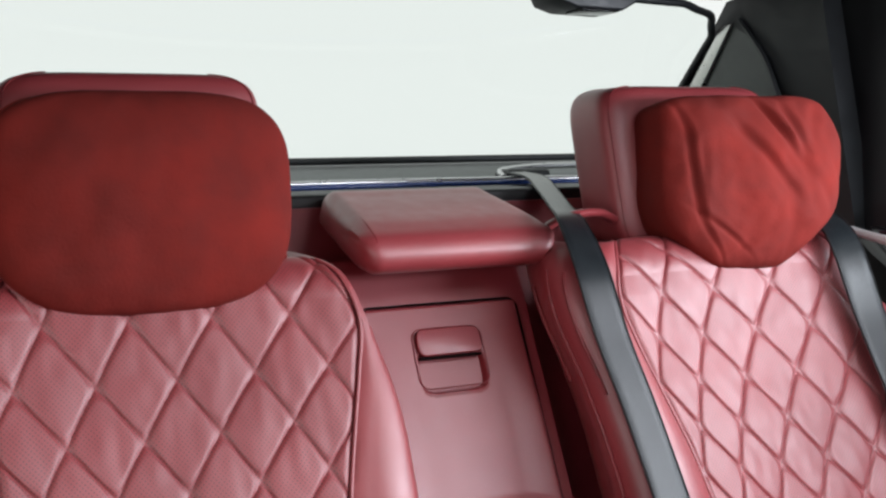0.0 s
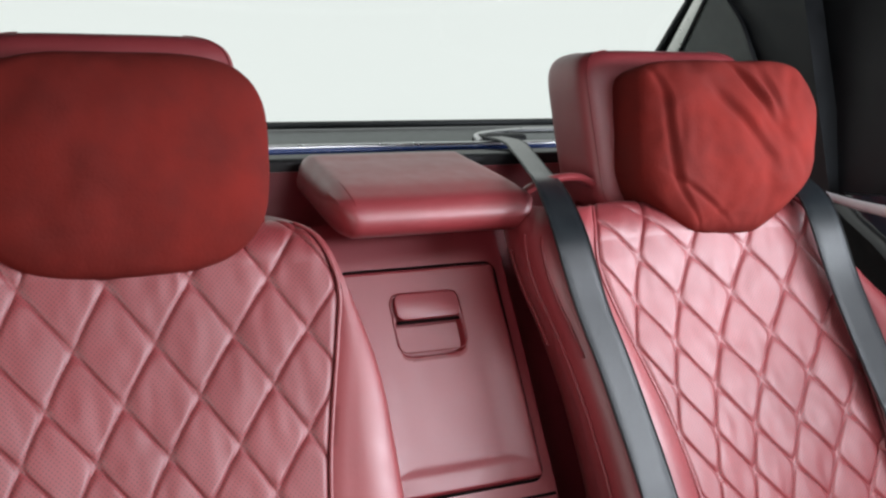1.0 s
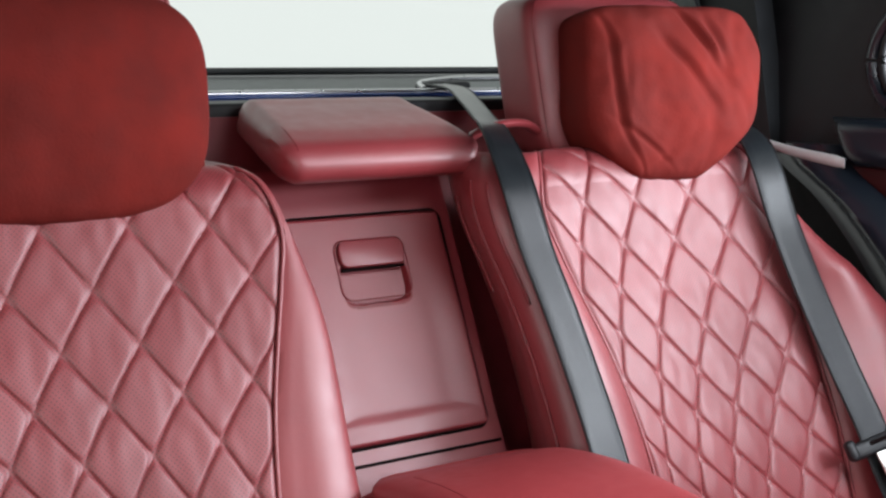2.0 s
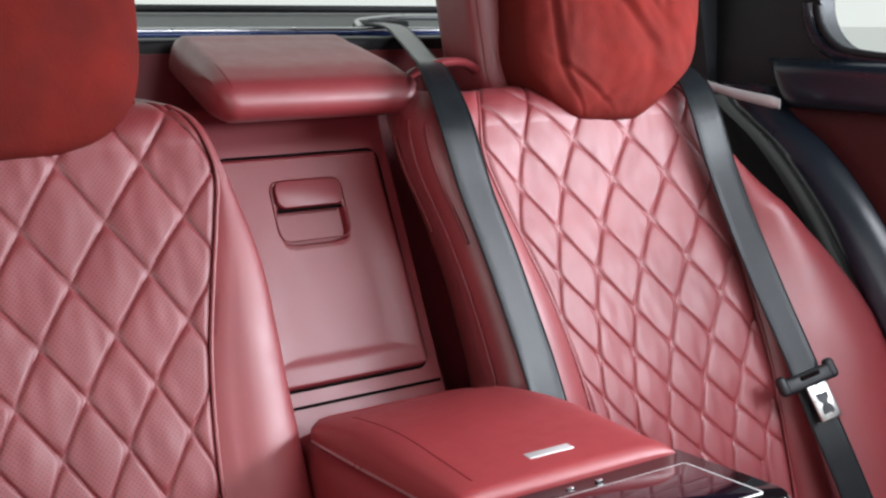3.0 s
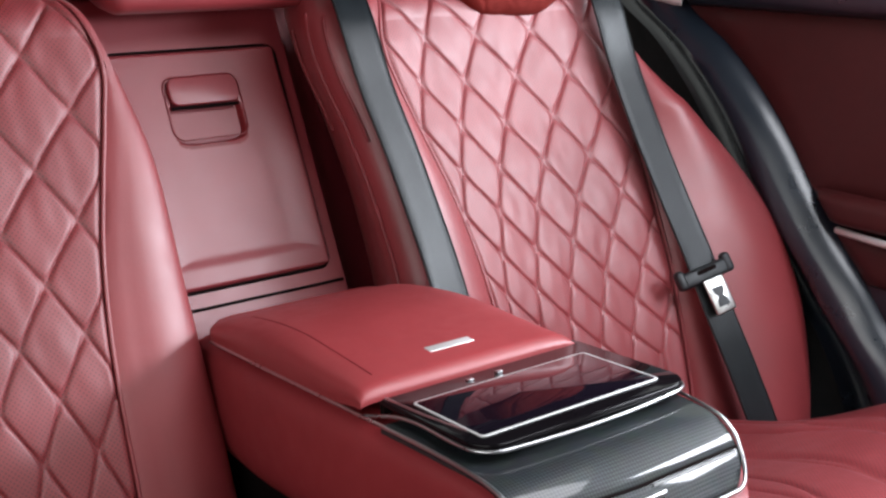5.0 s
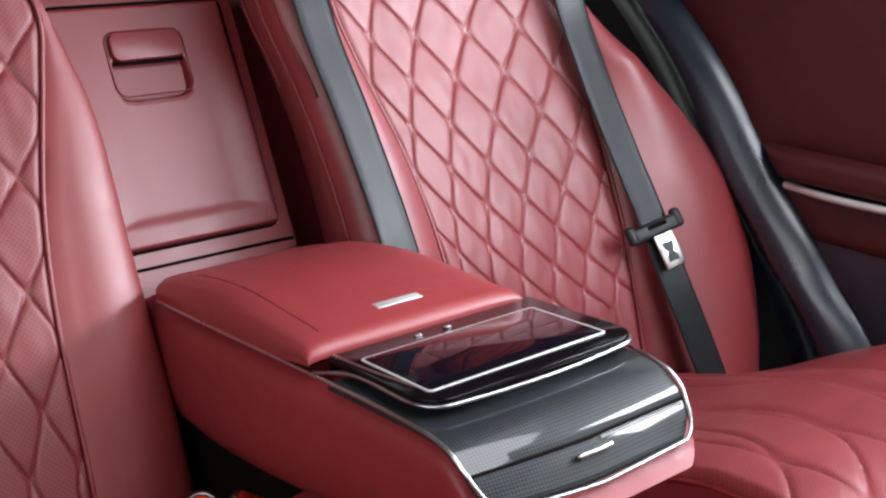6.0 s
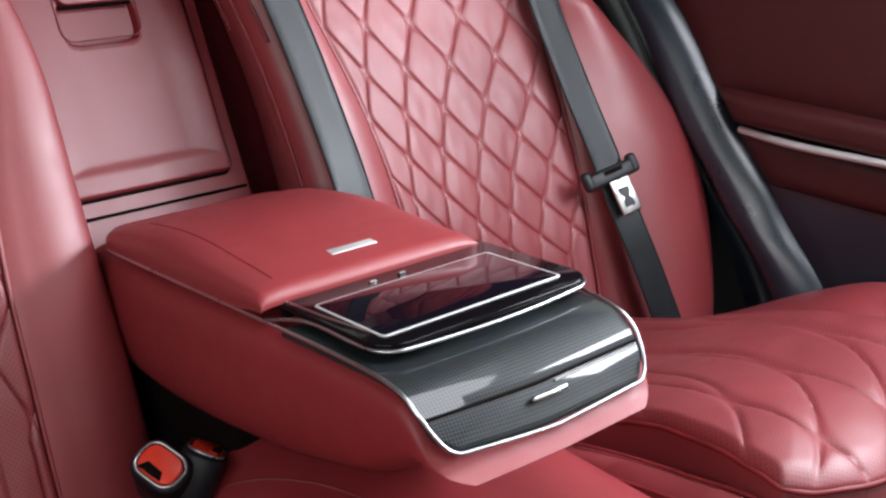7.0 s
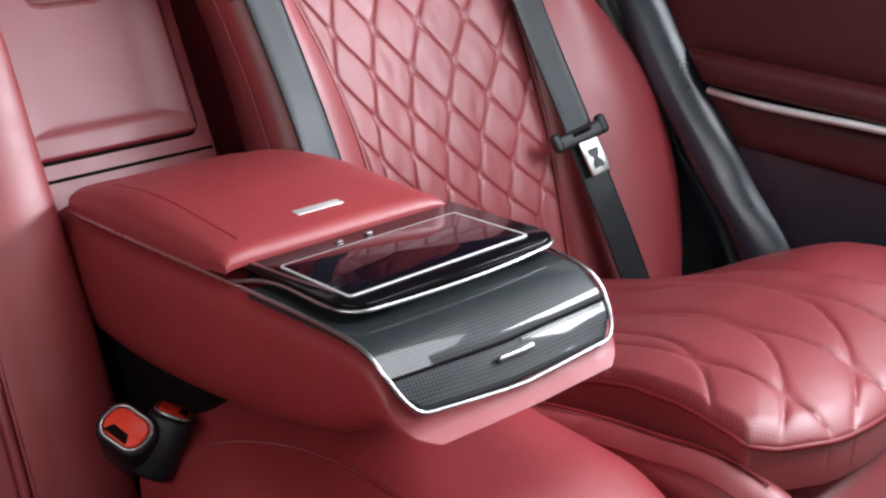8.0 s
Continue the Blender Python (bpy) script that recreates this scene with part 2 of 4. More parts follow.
def ribbon(name, centres, across, width, thick=0.0016, n=60):
    """A strap: along centres, with its width along the across vectors."""
    c = spline(centres, n)
    far = np.r_[0, np.cumsum(np.linalg.norm(np.diff(np.array(centres), axis=0), axis=1))]
    a = np.stack([np.interp(np.linspace(0, far[-1], n), far, [q[k] for q in across]) for k in range(3)], 1)
    a /= np.linalg.norm(a, axis=1, keepdims=True)
    tan = np.gradient(c, axis=0)
    nor = np.cross(a, tan)
    nor /= np.linalg.norm(nor, axis=1, keepdims=True)
    h, t = width / 2, thick / 2
    sec = [(-h, -t), (-h + 0.001, -t * 1.6), (-h * 0.5, -t), (0, -t), (h * 0.5, -t), (h - 0.001, -t * 1.6), (h, -t), (h, t), (h - 0.001, t * 1.6), (h * 0.5, t), (0, t), (-h * 0.5, t), (-h + 0.001, t * 1.6), (-h, t)]
    pts = np.stack([c + a * s + nor * r for s, r in sec], 1)
    s = np.r_[0, np.cumsum(np.linalg.norm(np.diff(c, axis=0), axis=1))]
    uv = np.stack([np.broadcast_to([q[0] for q in sec], (n, len(sec))), np.broadcast_to(s[:, None], (n, len(sec)))], -1)
    return grid_mesh(name, pts, uv, closed_u=True)


def rounded_box(size, loc=(0, 0, 0), r=0.004, seg=3, rot=(0, 0, 0)):
    bm = bmesh.new()
    bmesh.ops.create_cube(bm, size=1, matrix=Matrix.Diagonal((*size, 1)))
    bmesh.ops.bevel(bm, geom=bm.edges[:], offset=min(r, min(size) * 0.49), segments=seg, profile=0.5, affect="EDGES")
    bmesh.ops.transform(bm, matrix=pose(*loc, *rot), verts=bm.verts)
    return bm


def slab(outline, depth_vec, r=0.0):
    """A plate from an outline of places, drawn along depth_vec."""
    bm = bmesh.new()
    f = bm.faces.new([bm.verts.new(p) for p in outline])
    g = bmesh.ops.extrude_face_region(bm, geom=[f])
    bmesh.ops.translate(bm, vec=depth_vec, verts=[v for v in g["geom"] if isinstance(v, bmesh.types.BMVert)])
    bmesh.ops.recalc_face_normals(bm, faces=bm.faces)
    if r:
        bmesh.ops.bevel(bm, geom=[e for e in bm.edges if e.calc_face_angle(0) > 1.0], offset=r, segments=2, profile=0.5, affect="EDGES")
    return bm


def round_rect(w, h, r, n=6):
    """The outline of a rounded rectangle, as (a, b) round its middle."""
    out = []
    for cx, cy, s in ((w / 2 - r, h / 2 - r, 0), (-w / 2 + r, h / 2 - r, 90), (-w / 2 + r, -h / 2 + r, 180), (w / 2 - r, -h / 2 + r, 270)):
        for k in range(n + 1):
            t = radians(s + 90 * k / n)
            out.append((cx + r * math.cos(t), cy + r * math.sin(t)))
    return out


def dense(outline, step=0.004):
    """An outline with places added along its long sides, and closed."""
    out = []
    ring_ = list(outline) + [outline[0]]
    for a, b in zip(ring_[:-1], ring_[1:]):
        a, b = np.array(a), np.array(b)
        n = max(1, int(np.linalg.norm(b - a) / step))
        out += [tuple(a + (b - a) * k / n) for k in range(n)]
    out.append(tuple(np.array(ring_[-1]) * 0.98 + np.array(out[-1]) * 0.02))
    return out


def wrinkle(p, scale, seed=0.0):
    return np.array([noise.noise(Vector((q[0] * scale + seed, q[1] * scale, q[2] * scale))) for q in p.reshape(-1, 3)]).reshape(p.shape[:-1])


# ---- the seats ----
SEAT_L, SEAT_R = -0.373, 0.389
WAIST_IN = [(0.26, 0.14), (0.45, 0.14), (0.59, 0.146), (0.67, 0.159), (0.74, 0.178), (0.80, 0.195), (0.85, 0.204), (0.88, 0.198), (0.91, 0.186), (0.94, 0.166), (0.97, 0.15), (1.02, 0.145)]
WAIST_OUT = [(0.26, 0.165), (0.40, 0.17), (0.55, 0.176), (0.65, 0.178), (0.75, 0.184), (0.85, 0.190), (0.88, 0.182), (0.91, 0.172), (0.94, 0.16), (0.97, 0.15), (1.02, 0.145)]
OUTER_IN = [(0.26, 0.254), (0.40, 0.252), (0.50, 0.249), (0.60, 0.246), (0.68, 0.246), (0.73, 0.245), (0.78, 0.237), (0.815, 0.226), (0.86, 0.212), (0.9, 0.198), (0.95, 0.166), (1.02, 0.148)]
# the seat beyond the console shows a wider shoulder towards the console
OUTER_WIDE = [(0.26, 0.266), (0.45, 0.262), (0.60, 0.258), (0.70, 0.264), (0.77, 0.274), (0.81, 0.284), (0.85, 0.290), (0.88, 0.288), (0.91, 0.272), (0.95, 0.235), (1.02, 0.19)]
OUTER_OUT = [(0.26, 0.385), (0.36, 0.405), (0.48, 0.412), (0.60, 0.378), (0.66, 0.338), (0.72, 0.288), (0.78, 0.238), (0.84, 0.206), (0.9, 0.187), (0.95, 0.166), (1.02, 0.148)]
# stitch lines as smooth functions of place: (power across, power up): weight
STITCH_R = ({(0, 0): 3.74, (0, 1): -8.74, (0, 2): -1.64, (0, 3): 25.03, (1, 0): 12.22, (1, 1): -17.99, (1, 2): 33.66, (2, 0): -5.55, (2, 1): 24.34, (3, 0): 34.45},
            {(0, 0): -1.03, (0, 1): -10.06, (0, 2): 8.34, (0, 3): -32.93, (1, 0): -12.27, (1, 1): 19.38, (1, 2): -21.36, (2, 0): 8.95, (2, 1): -42.77, (3, 0): -47.77})
STITCH_L = ({(0, 0): 1.91, (0, 1): -9.86, (0, 2): 7.49, (0, 3): -1.62, (1, 0): 13.68, (1, 1): -24.91, (1, 2): 68.31, (2, 0): 6.96, (2, 1): -47.73, (3, 0): 20.43},
            {(0, 0): 1.01, (0, 1): -9.96, (0, 2): 1.46, (0, 3): 28.53, (1, 0): -13.7, (1, 1): 18.41, (1, 2): -20.01, (2, 0): 2.19, (2, 1): -16.68, (3, 0): -5.91})
STITCH_SEAT = ({(0, 0): 2.31, (0, 1): -8.64, (0, 2): 17.89, (1, 0): 9.29, (1, 1): 20.99, (2, 0): 0.44},
               {(0, 0): 1.89, (0, 1): -1.41, (0, 2): -1.43, (1, 0): 10.04, (1, 1): -0.17, (2, 0): 3.09})


def back_profile(s):
    """The middle line of a backrest: y and z for s, which is z as far as the shoulder and goes on over the top."""
    s = np.asarray(s, float)
    z_top, r = 0.875, 0.042
    y = smooth_table([(0.25, -0.185), (0.35, -0.158), (0.45, -0.125), (0.55, -0.086), (0.63, -0.047), (0.685, -0.018), (0.74, 0.012), (0.80, 0.043), (0.885, 0.078)], np.minimum(s, z_top))
    over = np.clip((s - z_top) / r, 0, math.pi * 0.62)
    y = y + r * (1 - np.cos(over)) + 0.37 * r * np.sin(over) * 0.6
    z = np.minimum(s, z_top) + r * np.sin(over)
    return y, z


def dish(u, s):
    """How far the backrest stands forward at u beside its middle; u is positive on the door side."""
    return np.where(u > 0, 0.016, 0.011) * (np.abs(u) / 0.175) ** 2.1 * np.clip((1.05 - s) / 0.2, 0, 1)


def stitch(terms, u, v):
    return sum(c * u**a * v**b for (a, b), c in terms.items())


def quilt(s1, s2, high=0.0042, crisp=0.065):
    """Padding height between two families of stitch lines, which lie at whole numbers of s1 and s2."""
    k = np.abs(np.sin(math.pi * s1) * np.sin(math.pi * s2))
    return high * (1 - np.exp(-k / crisp)) + 0.3 * high * k - 0.003


def backrest(name, xs, wrinkle_seed, label):
    th = thing(name, (xs, 0.0, 0.3), label, "car seat", "rear seats")
    door = 1 if xs > 0 else -1
    inner_edge = OUTER_WIDE if door > 0 else OUTER_IN
    # quilted insert
    s = np.linspace(0.27, 1.0, 500)
    p = np.linspace(-1, 1, 290)
    P, S = np.meshgrid(p, s)
    U = np.where(P > 0, P * smooth_table(WAIST_OUT, S), P * smooth_table(WAIST_IN, S))
    y, z = back_profile(S)
    edge = np.clip((1 - np.abs(P)) / 0.05, 0, 1)
    lines = STITCH_R if door > 0 else STITCH_L
    near_s = np.clip(S, 0.42, 0.95) - 0.7
    q = quilt(stitch(lines[0], np.clip(U, -0.21, 0.21), near_s), stitch(lines[1], np.clip(U, -0.21, 0.21), near_s)) * (0.25 + 0.75 * edge**0.5) - 0.004 * (1 - edge) ** 2
    pts = np.stack([door * U + xs, y - dish(U, S), z], -1)
    crease = wrinkle(pts * (1.0, 1.0, 0.45), 22.0, wrinkle_seed) * 0.002 + wrinkle(pts * (1, 1, 0.3), 60.0, wrinkle_seed + 5) * 0.0009
    h = q + crease * edge
    over = np.clip((S - 0.875) / 0.042, 0, math.pi * 0.62)
    pts[..., 1] -= h * np.cos(over) * 0.94
    pts[..., 2] += h * (np.sin(over) + 0.34 * np.cos(over))
    me = grid_mesh("quilted_insert", pts, np.stack([U, S], -1), skirt=(0, 0.085, -0.03), flip=door < 0)
    part("quilted_insert", me, M_QUILT, th, "diamond-quilted perforated red leather")
    for side in (-1, 1):
        # side bolster: -1 towards the console, 1 towards the door
        sb = np.linspace(0.27, 0.96, 90)
        rows = []
        for k in sb:
            w = float(smooth_table(WAIST_OUT if side > 0 else WAIST_IN, k))
            o = float(smooth_table(OUTER_OUT if side > 0 else inner_edge, k))
            c = float(dish(side * w, k))
            g = max(o - w, 0.004)
            yb, zb = back_profile(k)
            full = min(1.0, g / 0.08)
            if side > 0:
                sec = [(w + 0.0005, c - 0.009), (w + 0.003, c + 0.001), (w + 0.25 * g, c + 0.030 * full), (w + 0.6 * g, c + 0.056 * full), (w + 0.88 * g, c + 0.050 * full), (o, c + 0.022 * full - 0.01), (o, c - 0.08), (o - 0.02, c - 0.15)]
            elif door > 0:
                sec = [(w + 0.0005, c - 0.009), (w + 0.003, c + 0.001), (w + 0.3 * g, c + 0.020 * full), (w + 0.66 * g, c + 0.019 * full), (w + 0.9 * g, c + 0.006), (o, c - 0.024), (o - 0.012, c - 0.08), (o - 0.030, c - 0.13), (o - 0.050, c - 0.17)]
            else:
                sec = [(w + 0.0005, c - 0.009), (w + 0.003, c + 0.001), (w + 0.2 * g, c + 0.004 * full), (w + 0.55 * g, c + 0.008 * full), (w + 0.88 * g, c - 0.004 * full), (o, c - 0.034 * full - 0.008), (o - 0.002, c - 0.12), (o - 0.02, c - 0.17)]
            cs = spline(sec, 30)
            rows.append([(xs + door * side * u, float(yb) - f, float(zb)) for u, f in cs])
        pts = np.array(rows)
        pts[..., 1] -= wrinkle(pts * (1, 1, 0.5), 14.0, wrinkle_seed + side) * 0.002
        uv = np.stack(np.meshgrid(np.linspace(0, 0.2, 30), sb), -1)
        me = grid_mesh("side_bolster", pts, uv, flip=door * side < 0)
        part("side_bolster", me, M_LEATHER, th, "smooth red leather side bolster")
        # piping between insert and bolster
        line = []
        for k in np.linspace(0.3, 0.93, 26):
            w = float(smooth_table(WAIST_OUT if side > 0 else WAIST_IN, k))
            yb, zb = back_profile(k)
            line.append((xs + door * side * (w + 0.001), float(yb) - float(dish(side * w, k)) - 0.0005, float(zb)))
        part("piping", tube("piping", line, 0.0022, 8, 90), M_LEATHER, th, "red piping")
        if side < 0 and door > 0:
            # seams along the inner flank
            for out, back, top in ((0.0005, 0.024, 0.885), (-0.007, -0.006, 0.885), (-0.0125, 0.085, 0.86)):
                line = []
                for k in np.linspace(0.4 if out >= 0 else 0.74, top, 16):
                    o, c = float(smooth_table(inner_edge, k)), float(dish(-0.17, k))
                    yb, zb = back_profile(k)
                    line.append((xs - door * (o + out), float(yb) - c + back, float(zb)))
                part("flank_seam", tube("flank_seam", line, 0.0026, 8, 50), M_PIPE, th)
    # padded shell behind
    s = np.linspace(0.27, 0.96, 30)
    rows = []
    for k in s:
        o = float(smooth_table(OUTER_IN, k)) - 0.012
        yb, zb = back_profile(k)
        th_ = np.linspace(0, 2 * math.pi, 40, endpoint=False)
        ex = np.sign(np.cos(th_)) * np.abs(np.cos(th_)) ** 0.5 * o
        ey = np.sign(np.sin(th_)) * np.abs(np.sin(th_)) ** 0.5 * 0.045
        rows.append(np.stack([xs + ex, float(yb) + 0.075 + ey, np.full(40, float(zb) - 0.006)], 1))
    part("shell", grid_mesh("shell", rows, closed_u=True), M_LEATHER, th)
    return th


backrest("reclined_seat", SEAT_L, 3.0, "red leather upright rear seat back with diamond quilting")
backrest("reclined_seat", SEAT_R, 11.0, "red quilted leather rear seat back with belts across it")


def superquad(name, size, e1, e2, n=48, m=32):
    v = np.linspace(-math.pi / 2, math.pi / 2, m)
    u = np.linspace(-math.pi, math.pi, n, endpoint=False)
    f = lambda w, e: np.sign(w) * np.abs(w) ** e
    U, V = np.meshgrid(u, v)
    return np.stack([size[0] * f(np.cos(V), e1) * f(np.cos(U), e2), size[1] * f(np.cos(V), e1) * f(np.sin(U), e2), size[2] * f(np.sin(V), e1)], -1)


def headrest(xs, label, lift=0.0):
    th = thing("headrest", (xs, 0.2, 0.9), label, "headrest", "rear headrests")
    p = superquad("core", (0.148, 0.062, 0.118), 0.32, 0.36, 72, 40)
    p[..., 0] *= 1 + 0.05 * p[..., 2:3][..., 0] / 0.118
    p[..., 1] += 0.02 * p[..., 2] / 0.118
    p += (xs, 0.225, 1.012 + lift)
    part("core", grid_mesh("core", p, closed_u=True), M_LEATHER, th, "red leather headrest body")
    for sx in (-1, 1):
        col = 7 if sx > 0 else 29
        mid_ = p.reshape(-1, 3).mean(0)
        for c_ in (-(col) % 72, col):
            line = [tuple(mid_ + (q - mid_) * 1.004) for q in p[3:-3, (36 + c_) % 72]]
            part("seam", tube("seam", line, 0.0009, 6, 70), M_PIPE, th)
        part("post", tube("post", [(xs + sx * 0.06, 0.23, 0.84), (xs + sx * 0.06, 0.225, 0.93)], 0.007, 10), M_STEEL, th, "steel headrest post")
    return th


headrest(SEAT_L - 0.014, "red leather headrest carrying a suede pillow", 0.007)
headrest(SEAT_R + 0.012, "red leather headrest carrying a creased suede pillow")


def even_form(size, e1, e2, n=150, m=96):
    """A cushion-like rounded box whose places lie evenly over its faces, front half first."""
    mix = lambda k: 0.6 * np.linspace(-1, 1, k) + 0.4 * np.sin(np.linspace(-1, 1, k) * math.pi / 2)
    arc = lambda t, e: np.sign(t) * np.abs(t) ** (1 / e)
    v = np.arcsin(np.clip(arc(mix(m), e1), -1, 1))
    a = np.arccos(np.clip(arc(mix(n // 2 + 1), e2), -1, 1))
    u = np.concatenate([-a[:-1], a[::-1][:-1]])
    f = lambda w, e: np.sign(w) * np.abs(w) ** e
    U, V = np.meshgrid(u, v)
    return np.stack([size[0] * f(np.cos(V), e1) * f(np.cos(U), e2), size[1] * f(np.cos(V), e1) * f(np.sin(U), e2), size[2] * f(np.sin(V), e1)], -1)


def pillow(xs, yaw, creased, label):
    th = thing("headrest_pillow", (xs, 0.1, 0.88), label, "pillow", "headrest pillows")
    p = even_form((0.162, 0.052, 0.122), 0.36 if creased else 0.42, 0.34, 220, 130)
    x, z = p[..., 0] / 0.162, p[..., 2] / 0.122
    front = np.clip(-p[..., 1] / 0.052, 0, 1)
    if creased:
        # boxy at the seat's inner side, drawn in towards the bottom
        west = smooth_table([(-1, 0.58), (-0.75, 0.72), (-0.53, 0.86), (-0.27, 0.93), (0.27, 0.92), (0.73, 0.94), (1, 1.04)], z)
        east = smooth_table([(-1, 0.25), (-0.75, 0.47), (-0.53, 0.69), (-0.27, 0.83), (0.0, 0.90), (0.27, 0.93), (0.73, 0.87), (1, 0.85)], z)
        p[..., 0] *= np.where(x < 0, west, east)
    else:
        p[..., 2] *= 1 - 0.10 * np.abs(x) ** 3
        p[..., 0] *= 1 - 0.17 * np.clip(-z, 0, 1) ** 2.2 - 0.03 * np.clip(z, 0, 1) ** 3
    p[..., 1] -= 0.02 * front * (1 - x**2) * (1 - z**2)
    w = wrinkle(p, 16.0, xs * 9) * (0.006 if creased else 0.004) + wrinkle(p, 42.0, xs * 5) * (0.0024 if creased else 0.0012)
    if creased:
        for cx, cz, slope, depth, wd, run in (
            (-0.76, 0.1, 0.06, 0.0065, 0.035, 0.8), (-0.70, -0.05, -0.10, 0.003, 0.05, 0.35), (0.16, 0.60, 0.47, 0.0120, 0.055, 0.36), (0.36, 0.55, 0.20, 0.0080, 0.06, 0.34),
            (0.02, 0.20, 0.70, 0.0075, 0.07, 0.4), (0.60, 0.60, -0.45, 0.003, 0.08, 0.3), (-0.35, -0.72, -1.6, 0.003, 0.09, 0.25), (-0.55, -0.55, 0.9, 0.004, 0.05, 0.25),
            (0.30, -0.45, 0.4, 0.003, 0.10, 0.4), (-0.30, 0.70, 0.3, 0.003, 0.08, 0.3), (0.62, -0.1, 0.8, 0.003, 0.08, 0.35)):
            d = (x - cx) + slope * (z - cz)
            w += 0.7 * depth * (0.5 * np.exp(-(((d - 1.6 * wd) / wd) ** 2)) - 1.3 * np.exp(-((d / wd) ** 2))) * np.exp(-(((z - cz) / run) ** 2)) * front
    p[..., 1] -= w
    m = pose(0, 0, 0, -8, 0, yaw)
    p = p @ np.array(m.to_3x3()).T + (xs, 0.118, 0.986)
    part("cover", grid_mesh("cover", p, closed_u=True), M_SUEDE, th, "soft red microsuede cover")
    if not creased:
        seam = [(xs + sx_, 0.112, 0.985 + sz_) for sx_, sz_ in round_rect(0.318, 0.232, 0.06, 6)]
        part("seam", tube("seam", dense(seam, 0.01), 0.002, 6, 160), M_SUEDE, th)
    for cx_, cz_ in ((0.150, 0.915), (0.125, 0.885)):
        part("strap_clip", rounded_box((0.007, 0.02, 0.022), (xs + cx_, 0.165, cz_), 0.002, 2, (0, 25, 0)), M_STEEL, th, "small steel strap clip")
    return th


pillow(SEAT_L - 0.020, 0, False, "plump red suede pillow hung on the headrest")
pillow(SEAT_R + 0.046, -4, True, "creased red suede pillow hung on the headrest")

# centre pad over the folding panel
pad = thing("centre_headrest", (0.0, 0.22, 0.9), "folded red leather centre headrest above the pass-through panel", "headrest")
prof = [(0.140, 0.889), (0.118, 0.897), (0.111, 0.913), (0.120, 0.931), (0.15, 0.947), (0.21, 0.965), (0.27, 0.980), (0.315, 0.988), (0.333, 0.981), (0.335, 0.962), (0.30, 0.935), (0.24, 0.908), (0.18, 0.892)]
ring = spline(prof + [(0.141, 0.8888)], 56)[:-1]
rows = []
for k in np.linspace(-1, 1, 44):
    e = 1 - max(0.0, (abs(k) - 0.84) / 0.16) ** 2.4 * 0.55
    c = ring.mean(0)
    q = c + (ring - c) * np.array([1 - (1 - e) * 0.25, e])
    rows.append(np.stack([0.126 * k + 0.008 * k * np.clip((0.3 - q[:, 0]) / 0.15, -0.5, 1), q[:, 0], q[:, 1]], 1))
rows = [rows[0].mean(0) * 0.6 + rows[0] * 0.4] + rows + [rows[-1].mean(0) * 0.6 + rows[-1] * 0.4]
rows = [np.tile(rows[0].mean(0), (len(ring), 1))] + rows + [np.tile(rows[-1].mean(0), (len(ring), 1))]
part("cushion", grid_mesh("cushion", rows, closed_u=True), M_LEATHER, pad, "padded red leather")
part("seam", tube("seam", [(-0.117, 0.113, 0.914), (-0.117, 0.122, 0.931), (-0.116, 0.15, 0.946), (-0.113, 0.21, 0.963), (-0.109, 0.27, 0.977), (-0.106, 0.312, 0.984)], 0.0013, 6, 50), M_PIPE, pad)
for sx in (-0.06, 0.06):
    part("hinge_arm", rounded_box((0.03, 0.05, 0.06), (sx, 0.27, 0.91), 0.006), M_BLACK, pad)

# pass-through panel in the middle
PS = 0.5


def on_panel(a, z, out=0.0):
    """A place on the slanted middle panel: a across, z up, out towards the front."""
    return (a, 0.2 + PS * (z - 0.843) - out * 0.894, z + out * 0.447)


panel = thing("pass_through_panel", (0, 0.1, 0.5), "red leather pass-through panel with a recessed pull handle between the seats", "panel")
n_a, n_z = 60, 110
A, Z = np.meshgrid(np.linspace(-0.137, 0.129, n_a), np.linspace(0.48, 0.90, n_z))
hollow = np.where((np.abs(A) < 0.08) & (np.abs(Z - 0.76) < 0.06), 0.07, 0.0)
part("surround", grid_mesh("surround", np.stack([A, 0.2 + PS * (Z - 0.843) + 0.0035 + hollow, Z - 0.002], -1), skirt=(0, 0.09, -0.015)), M_TRIM_LEATHER, panel)


def flap_height(a, z):
    """The lid's surface: a dished field and a cup behind the handle."""
    fa = np.clip((np.abs(a) - 0.06) / 0.05, 0, 1)
    fz = np.clip((0.608 - z) / 0.016, 0, 1)
    fz = fz * fz * (3 - 2 * fz)
    field = np.maximum(fa * fa * (3 - 2 * fa) * np.clip((0.80 - z) / 0.1, 0, 1), fz)
    r4 = (np.abs((a + 0.002) / 0.047) ** 5 + np.abs((z - 0.757) / 0.026) ** 5) ** 0.2
    cup = np.clip((1.03 - r4) / 0.22, 0, 1)
    cup = cup * cup * (3 - 2 * cup)
    return 0.004 * field - cup * (0.018 + 0.012 * np.clip((z - 0.735) / 0.04, 0, 1))


